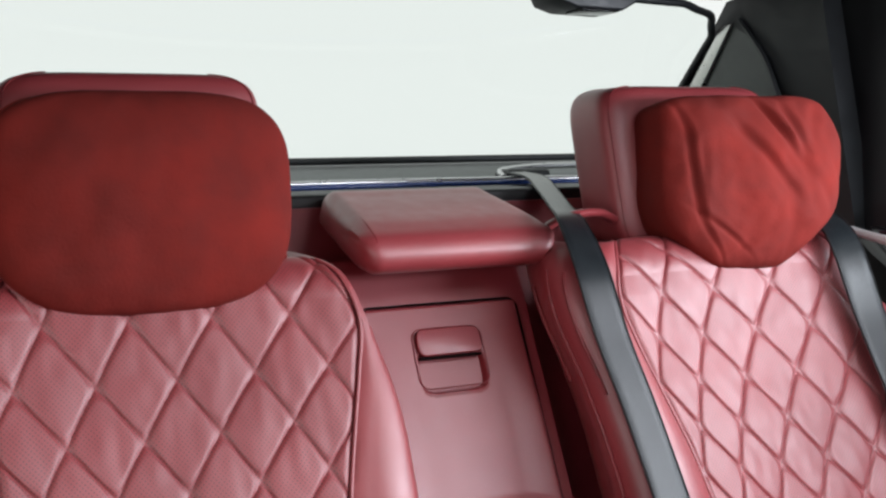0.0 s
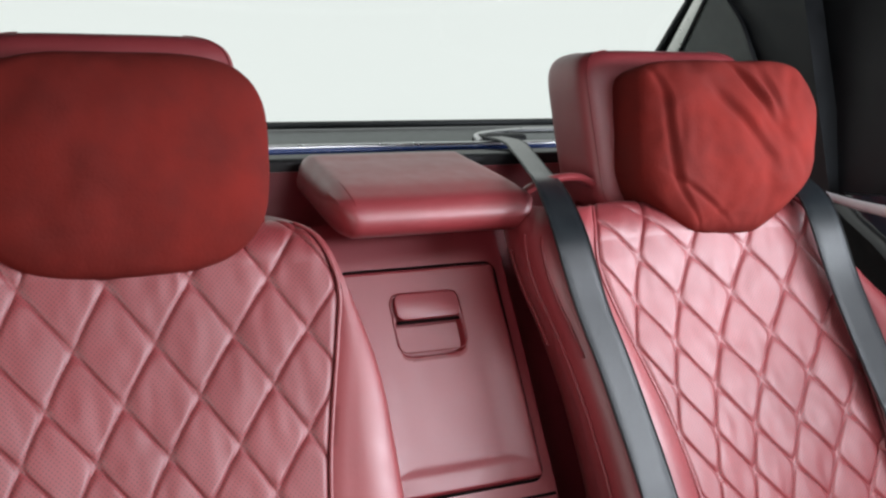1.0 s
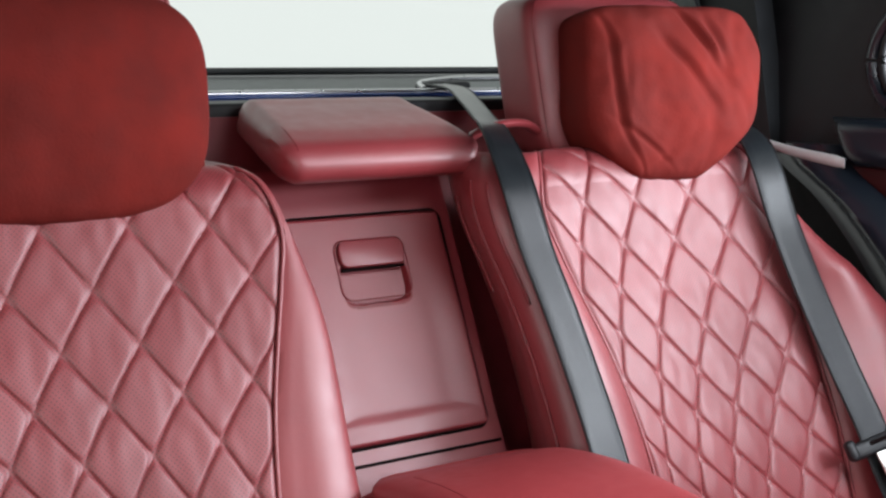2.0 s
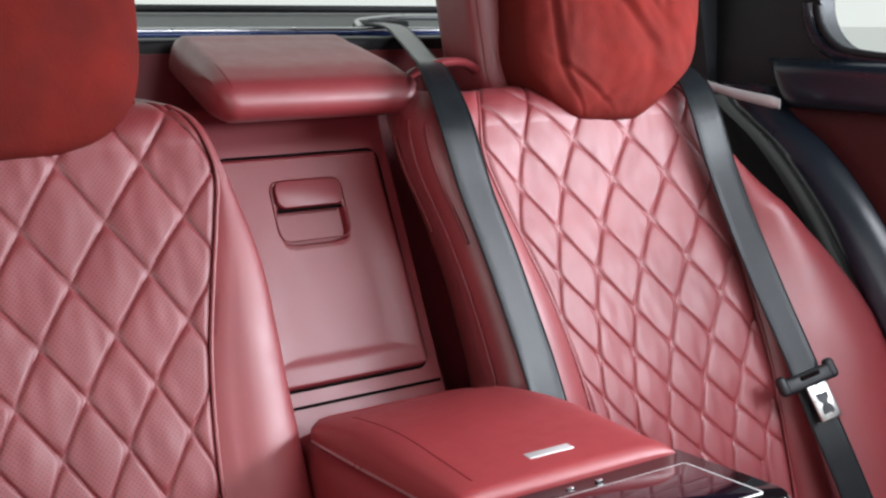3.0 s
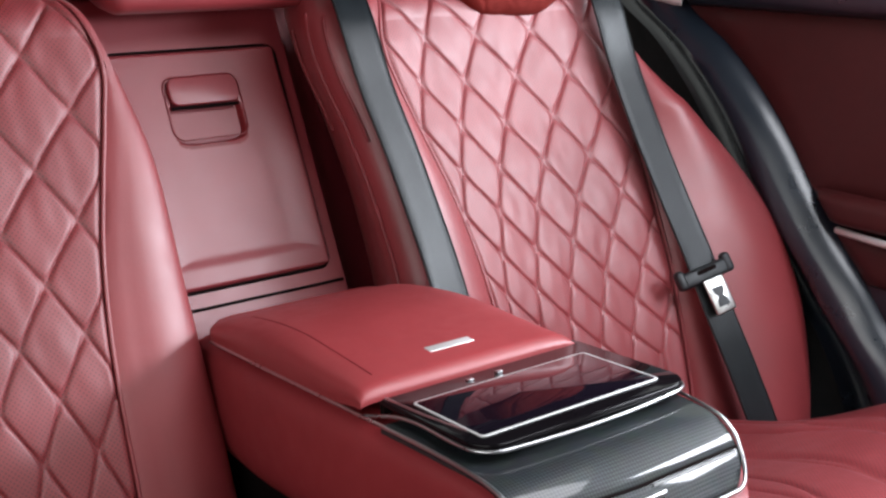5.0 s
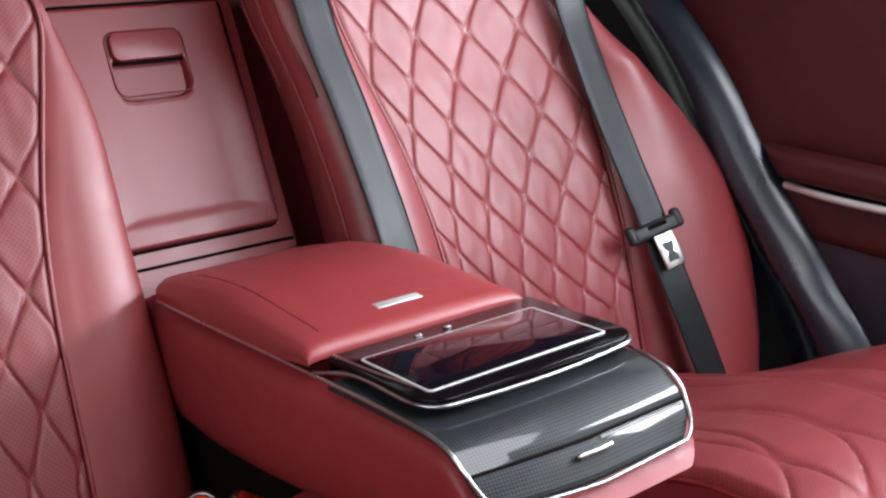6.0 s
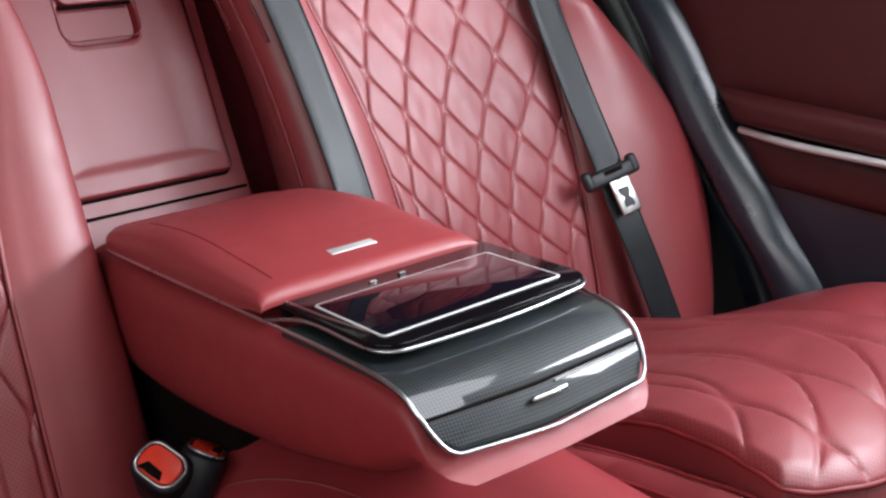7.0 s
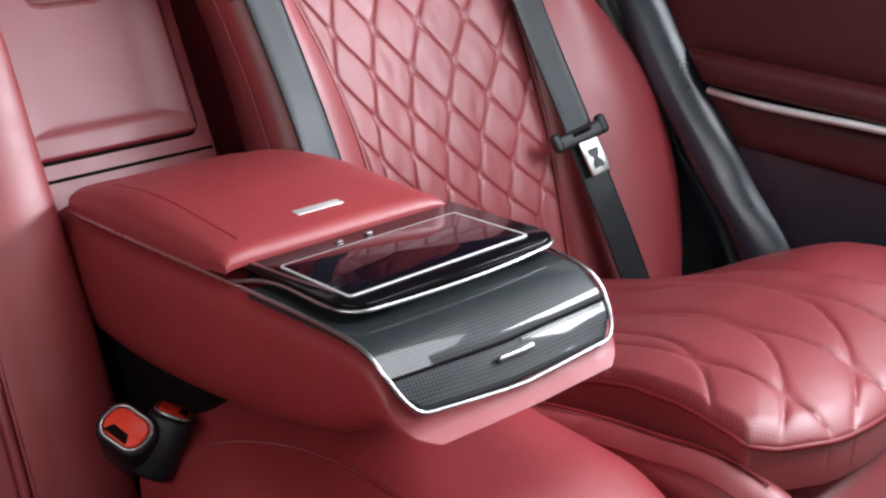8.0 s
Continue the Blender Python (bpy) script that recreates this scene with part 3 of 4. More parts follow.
A, Z = np.meshgrid(np.linspace(-0.113, 0.111, 150), np.linspace(0.573, 0.838, 180))
corner = 0.012
ca, cz = np.abs(A + 0.001) - (0.112 - corner), np.abs(Z - 0.7055) - (0.1325 - corner)
both = (ca > 0) & (cz > 0)
sc = np.where(both, corner / np.maximum(np.hypot(ca, cz), 1e-9), 1)
sc = np.where(both & (np.hypot(ca, cz) > corner), sc, 1)
A2 = np.where(sc < 1, -0.001 + np.sign(A + 0.001) * (0.112 - corner + ca * sc), A)
Z2 = np.where(sc < 1, 0.7055 + np.sign(Z - 0.7055) * (0.1325 - corner + cz * sc), Z)
rim = np.minimum(0.112 - np.abs(A2 + 0.001), 0.1325 - np.abs(Z2 - 0.7055))
H = flap_height(A2, Z2) - 0.004 * np.clip(1 - rim / 0.004, 0, 1) ** 2 + 0.001
pts = np.stack([A2, 0.2 + PS * (Z2 - 0.843) - H * 0.894, Z2 + H * 0.447], -1)
flap = part("flap", grid_mesh("flap", pts, skirt=(0, 0.007, -0.0035)), M_TRIM_LEATHER, panel, "smooth red leather flap")
# cup faces take the darker red, painting in the recess's shade
flap.data.materials.append(M_PIPE)
for f in flap.data.polygons:
    if ((abs((f.center.x + 0.002) / 0.047)) ** 5 + (abs((f.center.z - 0.752) / 0.026)) ** 5) < 1.1:
        f.material_index = 1
edge = [on_panel(a - 0.001, z + 0.7055, -0.0032) for a, z in round_rect(0.2275, 0.2685, 0.014, 6)]
part("gap", tube("gap", dense(edge), 0.0019, 6, 420), M_GAP, panel, "dark gap round the flap")
hb = []
for a, z in round_rect(0.092, 0.032, 0.011, 5):
    hb.append(on_panel(a - 0.002, (z if z < 0 else z) + 0.790, 0.001))
hb_m = slab(hb, tuple(np.array(on_panel(0, 0.79, 0.008)) - np.array(on_panel(0, 0.79, 0.001))), 0.002)
handle = part("pull_handle", hb_m, M_TRIM_LEATHER, panel, "red pull handle")
rimh = [on_panel(a - 0.002, z + 0.772, 0.0015) for a, z in round_rect(0.1, 0.072, 0.014, 5)]
part("handle_rim", tube("handle_rim", dense(rimh), 0.0011, 6, 200), M_PIPE, panel)
part("handle_shadow_gap", tube("handle_shadow_gap", [on_panel(-0.046, 0.7725, 0.001), on_panel(0.042, 0.7725, 0.001)], 0.0022, 6, 10), M_GAP, panel)
part("lower_crease", tube("lower_crease", [on_panel(-0.125, 0.553, -0.0025), on_panel(0.125, 0.553, -0.0025)], 0.002, 6, 10), M_GAP, panel)


# ---- centre console ----
XC = 0.0
TRIM_Z = [(-0.62, 0.535), (-0.600, 0.551), (-0.590, 0.563), (-0.579, 0.5775), (-0.572, 0.5855), (-0.562, 0.594), (-0.545, 0.602), (-0.53, 0.6035), (-0.48, 0.603), (-0.4, 0.598), (-0.3, 0.590), (-0.11, 0.572), (-0.02, 0.562)]
HALF = [(-0.62, 0.108), (-0.585, 0.115), (-0.52, 0.1175), (-0.4, 0.124), (-0.2, 0.132), (-0.02, 0.134)]
BOTTOM = [(-0.62, 0.553), (-0.585, 0.5505), (-0.55, 0.532), (-0.50, 0.501), (-0.435, 0.476), (-0.39, 0.462), (-0.345, 0.451), (-0.24, 0.431), (-0.18, 0.424), (-0.02, 0.424)]


def bow(x, y):
    """The front edge curves back towards the sides, more so on the left."""
    return (0.0055 if x < 0 else 0.001) * min(1.2, abs(x / 0.1) ** 1.3) * min(1.0, max(0.0, (-y - 0.54) / 0.045))


console = thing("centre_console", (XC, -0.3, 0.45), "red leather rear armrest console with carbon fibre front and touchscreen", "console")
rows = []
for y in np.r_[np.linspace(-0.03, -0.565, 60), -0.57 - 0.037 * np.sin(np.linspace(0.05, 1, 18) * math.pi / 2)]:
    t, w, b = (float(smooth_table(k, y)) for k in (TRIM_Z, HALF, BOTTOM))
    nose = max(0.0, (-y - 0.57) / 0.0372)
    w *= math.sqrt(max(0.02, 1 - 0.35 * nose**3))
    mid = (t + b) / 2
    hh = max(0.003, t - b) / 2 * math.sqrt(max(0.004, 1 - nose**4))
    th_ = np.linspace(0, 2 * math.pi, 56, endpoint=False)
    soft = np.where(np.sin(th_) < 0, 0.55 + 0.3 * min(1.0, max(0.0, (-y - 0.5) / 0.09)), 0.28)
    ex = np.sign(np.cos(th_)) * np.abs(np.cos(th_)) ** soft * w
    ez = np.sign(np.sin(th_)) * np.abs(np.sin(th_)) ** soft * hh
    ex *= 1 - 0.05 * np.clip(-ez / hh, 0, 1)
    rows.append(np.stack([XC + ex, [y + bow(q, y) for q in ex], mid - 0.006 + ez], 1))
rows.append(np.tile(rows[-1].mean(0), (56, 1)))
# added block, near-black in place of the shade below the console
part("pedestal", rounded_box((0.22, 0.30, 0.26), (XC, -0.13, 0.345), 0.02), M_GAP, console, "near-black block painting the shade under the console")
part("body", grid_mesh("body", rows, closed_u=True), M_BODY, console, "smooth red leather side and nose")
# chrome trim round the top
side = [(-1, y) for y in np.linspace(-0.09, -0.56, 20)] + [(-1, -0.572)]
line = [(XC - float(smooth_table(HALF, y)) + 0.0015, y, float(smooth_table(TRIM_Z, y)) + 0.001) for _, y in side]
front = []
for a in np.linspace(0.12, 1, 9) * math.pi / 2:
    y = -0.572 - 0.0235 * math.sin(a)
    front.append((XC - 0.093 - 0.0205 * math.cos(a), y, float(smooth_table(TRIM_Z, y)) + 0.0005))
front += [(XC - k, -0.5955 - 0.001 * (1 - k / 0.09), front[-1][2]) for k in np.linspace(0.08, 0, 8)]
half = line + front
full = half + [(2 * XC - x, y, z) for x, y, z in reversed(half[:-1])]
full = [(x, y + bow(x, y), z) if y > -0.56 else (x, y + bow(x, y), float(smooth_table(TRIM_Z, y + bow(x, y))) + 0.0026) for x, y, z in full]
part("chrome_trim", tube("chrome_trim", full, 0.0017, 10, 320), M_CHROME, console, "satin chrome edge trim")


# carbon front in two pieces
def carbon_piece(name, y0, y1, inset=0.004):
    rows, uv = [], []
    s = 0.0
    last = None
    for y in np.linspace(y0, y1, 24):
        w = float(smooth_table(HALF, y)) - inset
        if y < -0.578:
            w -= 0.014 * ((-y - 0.578) / 0.0135) ** 2
        z = float(smooth_table(TRIM_Z, y)) + 0.0005 - 0.002 * np.clip((y + 0.53) / 0.05, 0, 1)
        if last is not None:
            s += math.hypot(y - last[0], z - last[1])
        last = (y, z)
        a = np.linspace(-1, 1, 30)
        shift = np.array([bow(q, y) for q in a * w])
        rise = np.array([float(smooth_table(TRIM_Z, y + q)) - float(smooth_table(TRIM_Z, y)) for q in shift])
        rows.append(np.stack([XC + a * w, y + shift, z + rise + 0.0012 * (1 - a**2)], 1))
        uv.append(np.stack([a * w, np.full(30, s)], 1))
    return part(name, grid_mesh(name, rows, uv, skirt=(0, 0, -0.006)), M_CARBON, console, "glossy carbon fibre")


carbon_piece("upper_fascia", -0.40, -0.5745)
drawer = carbon_piece("drawer_front", -0.5758, -0.5915)
part("drawer_gap", tube("drawer_gap", [(XC + k, -0.5752 + bow(k, -0.5752), float(smooth_table(TRIM_Z, -0.5752 + bow(k, -0.5752))) + 0.0010 + 0.0012 * (1 - (k / 0.112) ** 2)) for k in np.linspace(-0.111, 0.111, 13)], 0.0013, 6, 40), M_GAP, console)
part("drawer_edge", tube("drawer_edge", [(XC + k, -0.5772 + bow(k, -0.5772), float(smooth_table(TRIM_Z, -0.5772 + bow(k, -0.5772))) + 0.0012 + 0.0012 * (1 - (k / 0.112) ** 2)) for k in np.linspace(0.012, 0.106, 8)], 0.0013, 6, 30), M_CHROME, console)
part("drawer_pull", rounded_box((0.037, 0.006, 0.005), (XC, -0.5842, 0.5778), 0.002, 2, (-50, 0, 0)), M_CHROME, console, "small chrome pull")

# padded lid
LID_Z = [(-0.385, 0.6165), (-0.36, 0.618), (-0.3, 0.6185), (-0.22, 0.6165), (-0.15, 0.606), (-0.1, 0.594), (-0.06, 0.58)]
rows = []
for y in np.r_[np.linspace(-0.055, -0.362, 50), np.linspace(-0.3635, -0.3762, 16)]:
    w = float(smooth_table(HALF, y)) - 0.0015
    if y > -0.1:
        w -= 0.02 * ((y + 0.1) / 0.045) ** 2
    top = float(smooth_table(LID_Z, y))
    base = float(smooth_table(TRIM_Z, y)) + 0.0045
    roll = min(1.0, max(0.0, (-y - 0.362) / 0.0145))
    base += 0.006 * min(1.0, max(0.0, (-y - 0.33) / 0.03))
    top = base + (top - base) * math.sqrt(max(0.0, 1 - roll**2)) + 0.0015
    hgt = top - base
    sec = [(-1.0, 0), (-1.005, 0.3), (-0.985, 0.62), (-0.93, 0.86), (-0.83, 0.975), (-0.5, 1.0), (0, 1.02), (0.42, 1.0), (0.66, 0.955), (0.80, 0.80), (0.88, 0.55), (0.92, 0.25), (0.93, 0)]
    cs = spline(sec, 60)
    rows.append(np.stack([XC + cs[:, 0] * w, np.full(60, y), base + cs[:, 1] * hgt], 1))
part("lid", grid_mesh("lid", rows, skirt=(0, 0, -0.004)), M_LID, console, "padded red leather lid")
# black strip stands in for the shaded underside of the lid's front
part("lid_shade_strip", rounded_box((0.196, 0.006, 0.014), (XC - 0.006, -0.3755, 0.5995), 0.002, 2), M_GAP, console, "dark strip painting the shade under the lid's front edge")
seam = [(XC - 0.098, y, float(smooth_table(LID_Z, y)) + 0.001) for y in np.linspace(-0.12, -0.352, 14)]
part("lid_seam", tube("lid_seam", seam, 0.0011, 6, 60), M_PIPE, console)
latch = part("lid_latch", rounded_box((0.058, 0.019, 0.006), (XC - 0.004, -0.335, 0.6172), 0.0025, 2), M_CHROME, console, "chrome lid latch")
# added plate, pale in place of the latch's reflection
part("latch_face", rounded_box((0.050, 0.012, 0.002), (XC - 0.004, -0.335, 0.6200), 0.001, 2), M_SILVER, latch, "pale plate painting the latch's bright reflection")
# gloss deck with screen
deck_z = 0.6075
outline = []
for a, b in round_rect(0.228, 0.168, 0.026, 6):
    outline.append((XC + 0.010 + a * (1 + 0.02 * b), -0.432 + b, deck_z))
deck = part("screen_deck", slab(outline, (0, 0, 0.006), 0.0015), M_GLOSS, console, "piano black deck")
rim = [(x, y - 0.001, deck_z + 0.0005) for x, y, z in outline if y < -0.4]
rim = sorted([q for q in rim], key=lambda q: math.atan2(q[1] + 0.432, q[0] - XC - 0.012))
lip = [(XC - 0.119, -0.372, 0.602), (XC - 0.108, -0.40, 0.606)] + rim + [(XC + 0.123, -0.40, 0.606)]
part("deck_lip", tube("deck_lip", lip, 0.0017, 8, 120), M_CHROME, deck, "chrome lip")
part("deck_edge", tube("deck_edge", [(XC - 0.1, -0.372, deck_z + 0.006), (XC - 0.097, -0.428, deck_z + 0.0062), (XC - 0.091, -0.480, deck_z + 0.0062)], 0.0012, 6, 30), M_CHROME, deck, "fine chrome line")
sx0, sy0 = XC + 0.005, -0.450
part("screen_frame", slab([(sx0 + a, sy0 + b, deck_z + 0.0062) for a, b in round_rect(0.192, 0.096, 0.005, 4)], (0, 0, 0.0012), 0.0004), M_SILVER, deck, "thin silver frame")
part("screen_glass", slab([(sx0 + a, sy0 + b, deck_z + 0.0064) for a, b in round_rect(0.1875, 0.0915, 0.004, 4)], (0, 0, 0.0012), 0.0003), M_SCREEN, deck, "dark reflecting touchscreen")
for k in (-0.02, 0.012):
    part("deck_button", rounded_box((0.007, 0.004, 0.0012), (k, -0.388, deck_z + 0.0064), 0.0004, 2), M_CHROME, deck)


tilt_at = Matrix.Translation((XC, -0.45, deck_z))
deck.matrix_local = Matrix.Translation(-Vector(console.location)) @ tilt_at @ pose(0, 0, 0, -5) @ tilt_at.inverted()
console.rotation_euler = (0, 0, radians(-1.5))


# ---- seat cushions ----
BASE_TOP = [(-0.80, 0.300), (-0.745, 0.372), (-0.68, 0.398), (-0.55, 0.385), (-0.3, 0.32), (0.0, 0.23)]


def seat_cushion(xs, label, seed):
    th = thing("seat_cushion", (xs, -0.4, 0.28), label, "car seat", "rear seat cushions")
    door = 1 if xs > 0 else -1
    a = np.linspace(-1, 1, 150)
    b = np.linspace(0, 1, 260)
    Aa, Bb = np.meshgrid(a, b)
    y_front = -0.720 + 0.055 * np.abs(Aa) ** 3
    Y = -0.02 + (y_front + 0.02) * Bb
    half = np.where(Aa > 0, 0.165, smooth_table([(-0.74, 0.176), (-0.68, 0.178), (-0.625, 0.166), (-0.56, 0.146), (-0.486, 0.130), (-0.4, 0.124), (0.0, 0.12)], Y))
    U = Aa * half
    edge = np.minimum(np.clip((1 - np.abs(Aa)) / 0.06, 0, 1), np.clip((1 - Bb) / 0.04, 0, 1))
    Zz = smooth_table([(-0.80, 0.44), (-0.72, 0.452), (-0.64, 0.455), (-0.52, 0.432), (-0.3, 0.345), (0.0, 0.25)], Y)
    fall = np.minimum(np.clip((1 - np.abs(Aa)) / np.where(Aa > 0, 0.25, 0.6), 0, 1), np.clip((1 - Bb) / 0.2, 0, 1))
    Zz = Zz - 0.012 * (1 - fall) ** 2
    Zz = Zz + np.where(Aa > 0, 0.03, 0.0) * (np.abs(Aa) ** 2.2) + quilt(stitch(STITCH_SEAT[0], U, np.clip(Y + 0.6, -0.15, 0.25)), stitch(STITCH_SEAT[1], U, np.clip(Y + 0.6, -0.15, 0.25)), 0.0055, 0.09) * (0.2 + 0.8 * edge**0.5) - 0.009 * (1 - edge) ** 2
    pts = np.stack([door * U + xs, Y, Zz], -1)
    pts[..., 2] += wrinkle(pts, 18.0, seed) * 0.002
    part("quilted_insert", grid_mesh("quilted_insert", pts, np.stack([U, Y], -1), skirt=(0, 0, -0.05), flip=door > 0), M_QUILT, th, "diamond-quilted perforated red leather")
    rim = [pts[k, 0] for k in range(60, 260, 6)] + [pts[-1, k] for k in range(4, 150, 6)] + [pts[k, -1] for k in range(256, 60, -6)]
    part("piping", tube("piping", [tuple(q - (0, 0, 0.004)) for q in rim], 0.003, 8, 220), M_PIPE, th, "red piping")
    # plain leather base round the insert
    rows = []
    for y in np.r_[np.linspace(0.0, -0.69, 50), np.linspace(-0.694, -0.742, 14)]:
        top = float(smooth_table(BASE_TOP, y))
        nose = max(0.0, (-y - 0.69) / 0.052)
        lift = float(smooth_table([(-0.80, 0.44), (-0.7, 0.457), (-0.6, 0.468), (-0.506, 0.455), (-0.432, 0.418), (-0.31, 0.343), (-0.165, 0.272), (0.0, 0.21)], y)) - top
        sec = [(-0.205, -0.2), (-0.205, -0.06), (-0.198, -0.012), (-0.18, 0.006), (-0.16, 0.0), (-0.145, -0.02), (0, -0.03), (0.15, -0.03), (0.19, lift - 0.02), (0.25, lift), (0.31, lift - 0.012), (0.345, lift - 0.05), (0.355, -0.1), (0.355, -0.2)]
        cs = spline(sec, 70)
        w = 1 - 0.1 * nose**2
        rows.append(np.stack([xs + door * cs[:, 0] * w, np.full(70, y), top + cs[:, 1] - 0.09 * nose**3], 1))
    rows.append(rows[-1] * (1, 1, 0) + (0, 0, 0.2))
    part("base", grid_mesh("base", rows, flip=door > 0), M_LEATHER, th, "smooth red leather base")
    for off, dz in ((0.198, -0.008), (0.175, 0.008)):
        line = [(xs - door * off, y, float(smooth_table(BASE_TOP, y)) + dz) for y in np.linspace(-0.2, -0.69, 14)]
        part("base_seam", tube("base_seam", line, 0.0018, 6, 50), M_PIPE, th)
    return th


seat_cushion(SEAT_R + 0.008, "red leather rear seat cushion with quilted perforated top", 21.0)
seat_cushion(SEAT_L, "red leather rear seat cushion with quilted top, under the belt buckles", 31.0)

mid = thing("middle_seat_cushion", (0, -0.4, 0.3), "smooth rounded red leather middle seat cushion under the console", "car seat")
rows = []
for y in np.r_[np.linspace(-0.24, -0.60, 40), np.linspace(-0.61, -0.72, 16)]:
    nose = max(0.0, (-y - 0.56) / 0.16)
    top = 0.425 - 0.06 * nose**2 - 0.04 * max(0.0, (y + 0.25) / 0.25)
    w = 0.172 - 0.05 * nose**2
    th_ = np.linspace(0, 2 * math.pi, 50, endpoint=False)
    ex = np.sign(np.cos(th_)) * np.abs(np.cos(th_)) ** 0.6 * w
    ez = np.sign(np.sin(th_)) * np.abs(np.sin(th_)) ** 0.6 * 0.11
    rows.append(np.stack([0.015 + ex, np.full(50, y), top - 0.11 + ez], 1))
rows.append(np.tile(rows[-1].mean(0), (50, 1)))
rows.insert(0, np.tile(rows[0].mean(0), (50, 1)))
part("pad", grid_mesh("pad", rows, closed_u=True), M_BODY, mid, "smooth padded red leather")


def pad_top(x, y):
    c = min(0.999, abs(x - 0.015) / 0.172) ** (1 / 0.6)
    return 0.315 + 0.11 * math.sqrt(1 - c * c) ** 0.6


line = [(x, y, pad_top(x, y) + 0.0004) for x, y in spline([(-0.129, -0.30), (-0.097, -0.343), (-0.071, -0.395), (-0.059, -0.445), (-0.054, -0.52)], 24)[:, :2]]
part("pad_seam", tube("pad_seam", line, 0.0016, 6, 60), M_PIPE, mid)


# ---- belts ----
def belt(label, centres, across, width=0.047):
    th = thing("seat_belt", centres[0], label, "seat belt", "rear seat belts")
    part("webbing", ribbon("webbing", centres, across, width), M_BELT, th, "dark grey woven webbing")
    for side in (-1, 1):
        rim = [tuple(Vector(c) + Vector(a).normalized() * side * (width / 2 - 0.0012)) for c, a in zip(centres, across)]
        part("selvedge", ribbon("selvedge", rim, across, 0.0026, 0.0026), M_BLACK, th, "darker woven edge")
    return th


inner = belt("dark grey seat belt from the shelf outlet down beside the console", [(0.335, 0.60, 1.004), (0.29, 0.45, 0.997), (0.235, 0.32, 0.982), (0.182, 0.19, 0.960), (0.147, 0.10, 0.942), (0.136, 0.045, 0.899), (0.142, 0.000, 0.804), (0.152, -0.034, 0.736), (0.155, -0.071, 0.674), (0.154, -0.111, 0.615), (0.152, -0.144, 0.562)],
             [(1, 0.3, 0)] * 3 + [(1, 0.25, -0.1), (1, 0.1, -0.1)] + [(1, -0.05, 0)] * 6)
outer = belt("dark grey seat belt with stopper and steel tongue across the bolster", [(0.63, 0.26, 0.985), (0.59, 0.16, 0.955), (0.557, 0.053, 0.915), (0.558, -0.005, 0.803), (0.562, -0.056, 0.710), (0.570, -0.104, 0.625), (0.579, -0.148, 0.548), (0.582, -0.186, 0.482), (0.592, -0.228, 0.404), (0.602, -0.254, 0.346), (0.612, -0.272, 0.30)],
             [(1, 0.2, 0), (1, -0.1, 0)] + [(1, -0.28, 0)] * 9)
stop = part("stopper", rounded_box((0.074, 0.014, 0.022), (0, 0, -0.002), 0.006, 3), M_BLACK, outer, "black plastic tongue grip")
for gx in (-0.037, 0.037):
    part("grip_end", rounded_box((0.014, 0.017, 0.028), (gx, 0, 0.001), 0.006, 3), M_BLACK, stop)
part("grip_recess", rounded_box((0.030, 0.006, 0.006), (0.002, -0.0062, 0.002), 0.002, 2), M_GAP, stop)
tongue = part("tongue", rounded_box((0.031, 0.004, 0.050), (0, 0, 0), 0.0018, 2), M_STEEL, outer, "steel belt tongue")
slot = part("tongue_slot", slab([(-0.0085, 0, 0.014), (0.0085, 0, 0.014), (0.0075, 0, 0.006), (0.0035, 0, 0.0), (0.0075, 0, -0.006), (0.0085, 0, -0.014), (-0.0085, 0, -0.014), (-0.0075, 0, -0.006), (-0.0035, 0, 0.0), (-0.0075, 0, 0.006)], (0, 0.006, 0)), M_BLACK, outer, "waisted dark slot")
base_m = pose(0.571, -0.164, 0.533, -28, -16, -16)
off = Matrix.Translation(-Vector(outer.location))
stop.matrix_local = off @ base_m
tongue.matrix_local = off @ base_m @ pose(0.004, -0.008, -0.036)
slot.matrix_local = off @ base_m @ pose(0.004, -0.0112, -0.038)

guide = thing("belt_guide", (0.25, 0.15, 0.93), "curved red leather belt guide loop beside the headrest", "belt guide")
part("loop", tube("loop", [(0.138, 0.175, 0.915), (0.142, 0.165, 0.932), (0.175, 0.155, 0.949), (0.225, 0.16, 0.952), (0.262, 0.18, 0.94)], 0.009, 10, 50, (0.010, 0.006)), M_LEATHER, guide)


def buckle(loc, rot, label):
    th = thing("belt_buckle", loc, label, "belt buckle", "belt buckles")
    m = look(loc, tuple(Vector(loc) - Vector(rot)), -42)
    back = Matrix.Translation(-Vector(loc)) @ m
    ring_ = round_rect(0.044, 0.033, 0.013, 5)
    for name, mesh, mat, lab in (
        ("housing", slab([(a * 1.22, b * 1.28, 0.008) for a, b in ring_], (0, 0, -0.06), 0.004), M_BUCKLE, "black plastic housing"),
        ("collar", tube("collar", dense([(a, b, 0.009) for a, b in ring_], 0.006), 0.0016, 8, 90), M_CHROME, "thin chrome collar"),
        ("release_button", slab([(a * 0.9, b * 0.88, 0.004) for a, b in ring_], (0, 0, 0.007), 0.002), M_BUTTON, "red release button"),
        ("slot", slab([(-0.015, -0.013, 0.006), (0.011, -0.013, 0.006), (0.007, -0.005, 0.006), (-0.010, -0.004, 0.006)], (0, 0, 0.0062), 0.0006), M_GAP, ""),
    ):
        ob = part(name, mesh, mat, th, lab)
        ob.matrix_local = back
    return th


buckle((-0.181, -0.279, 0.432), (-0.30, -0.50, 0.81), "black seat belt buckle with bright red release button")
buckle((-0.137, -0.277, 0.424), (0.50, 0.02, 0.86), "black seat belt buckle turned away beside the console")

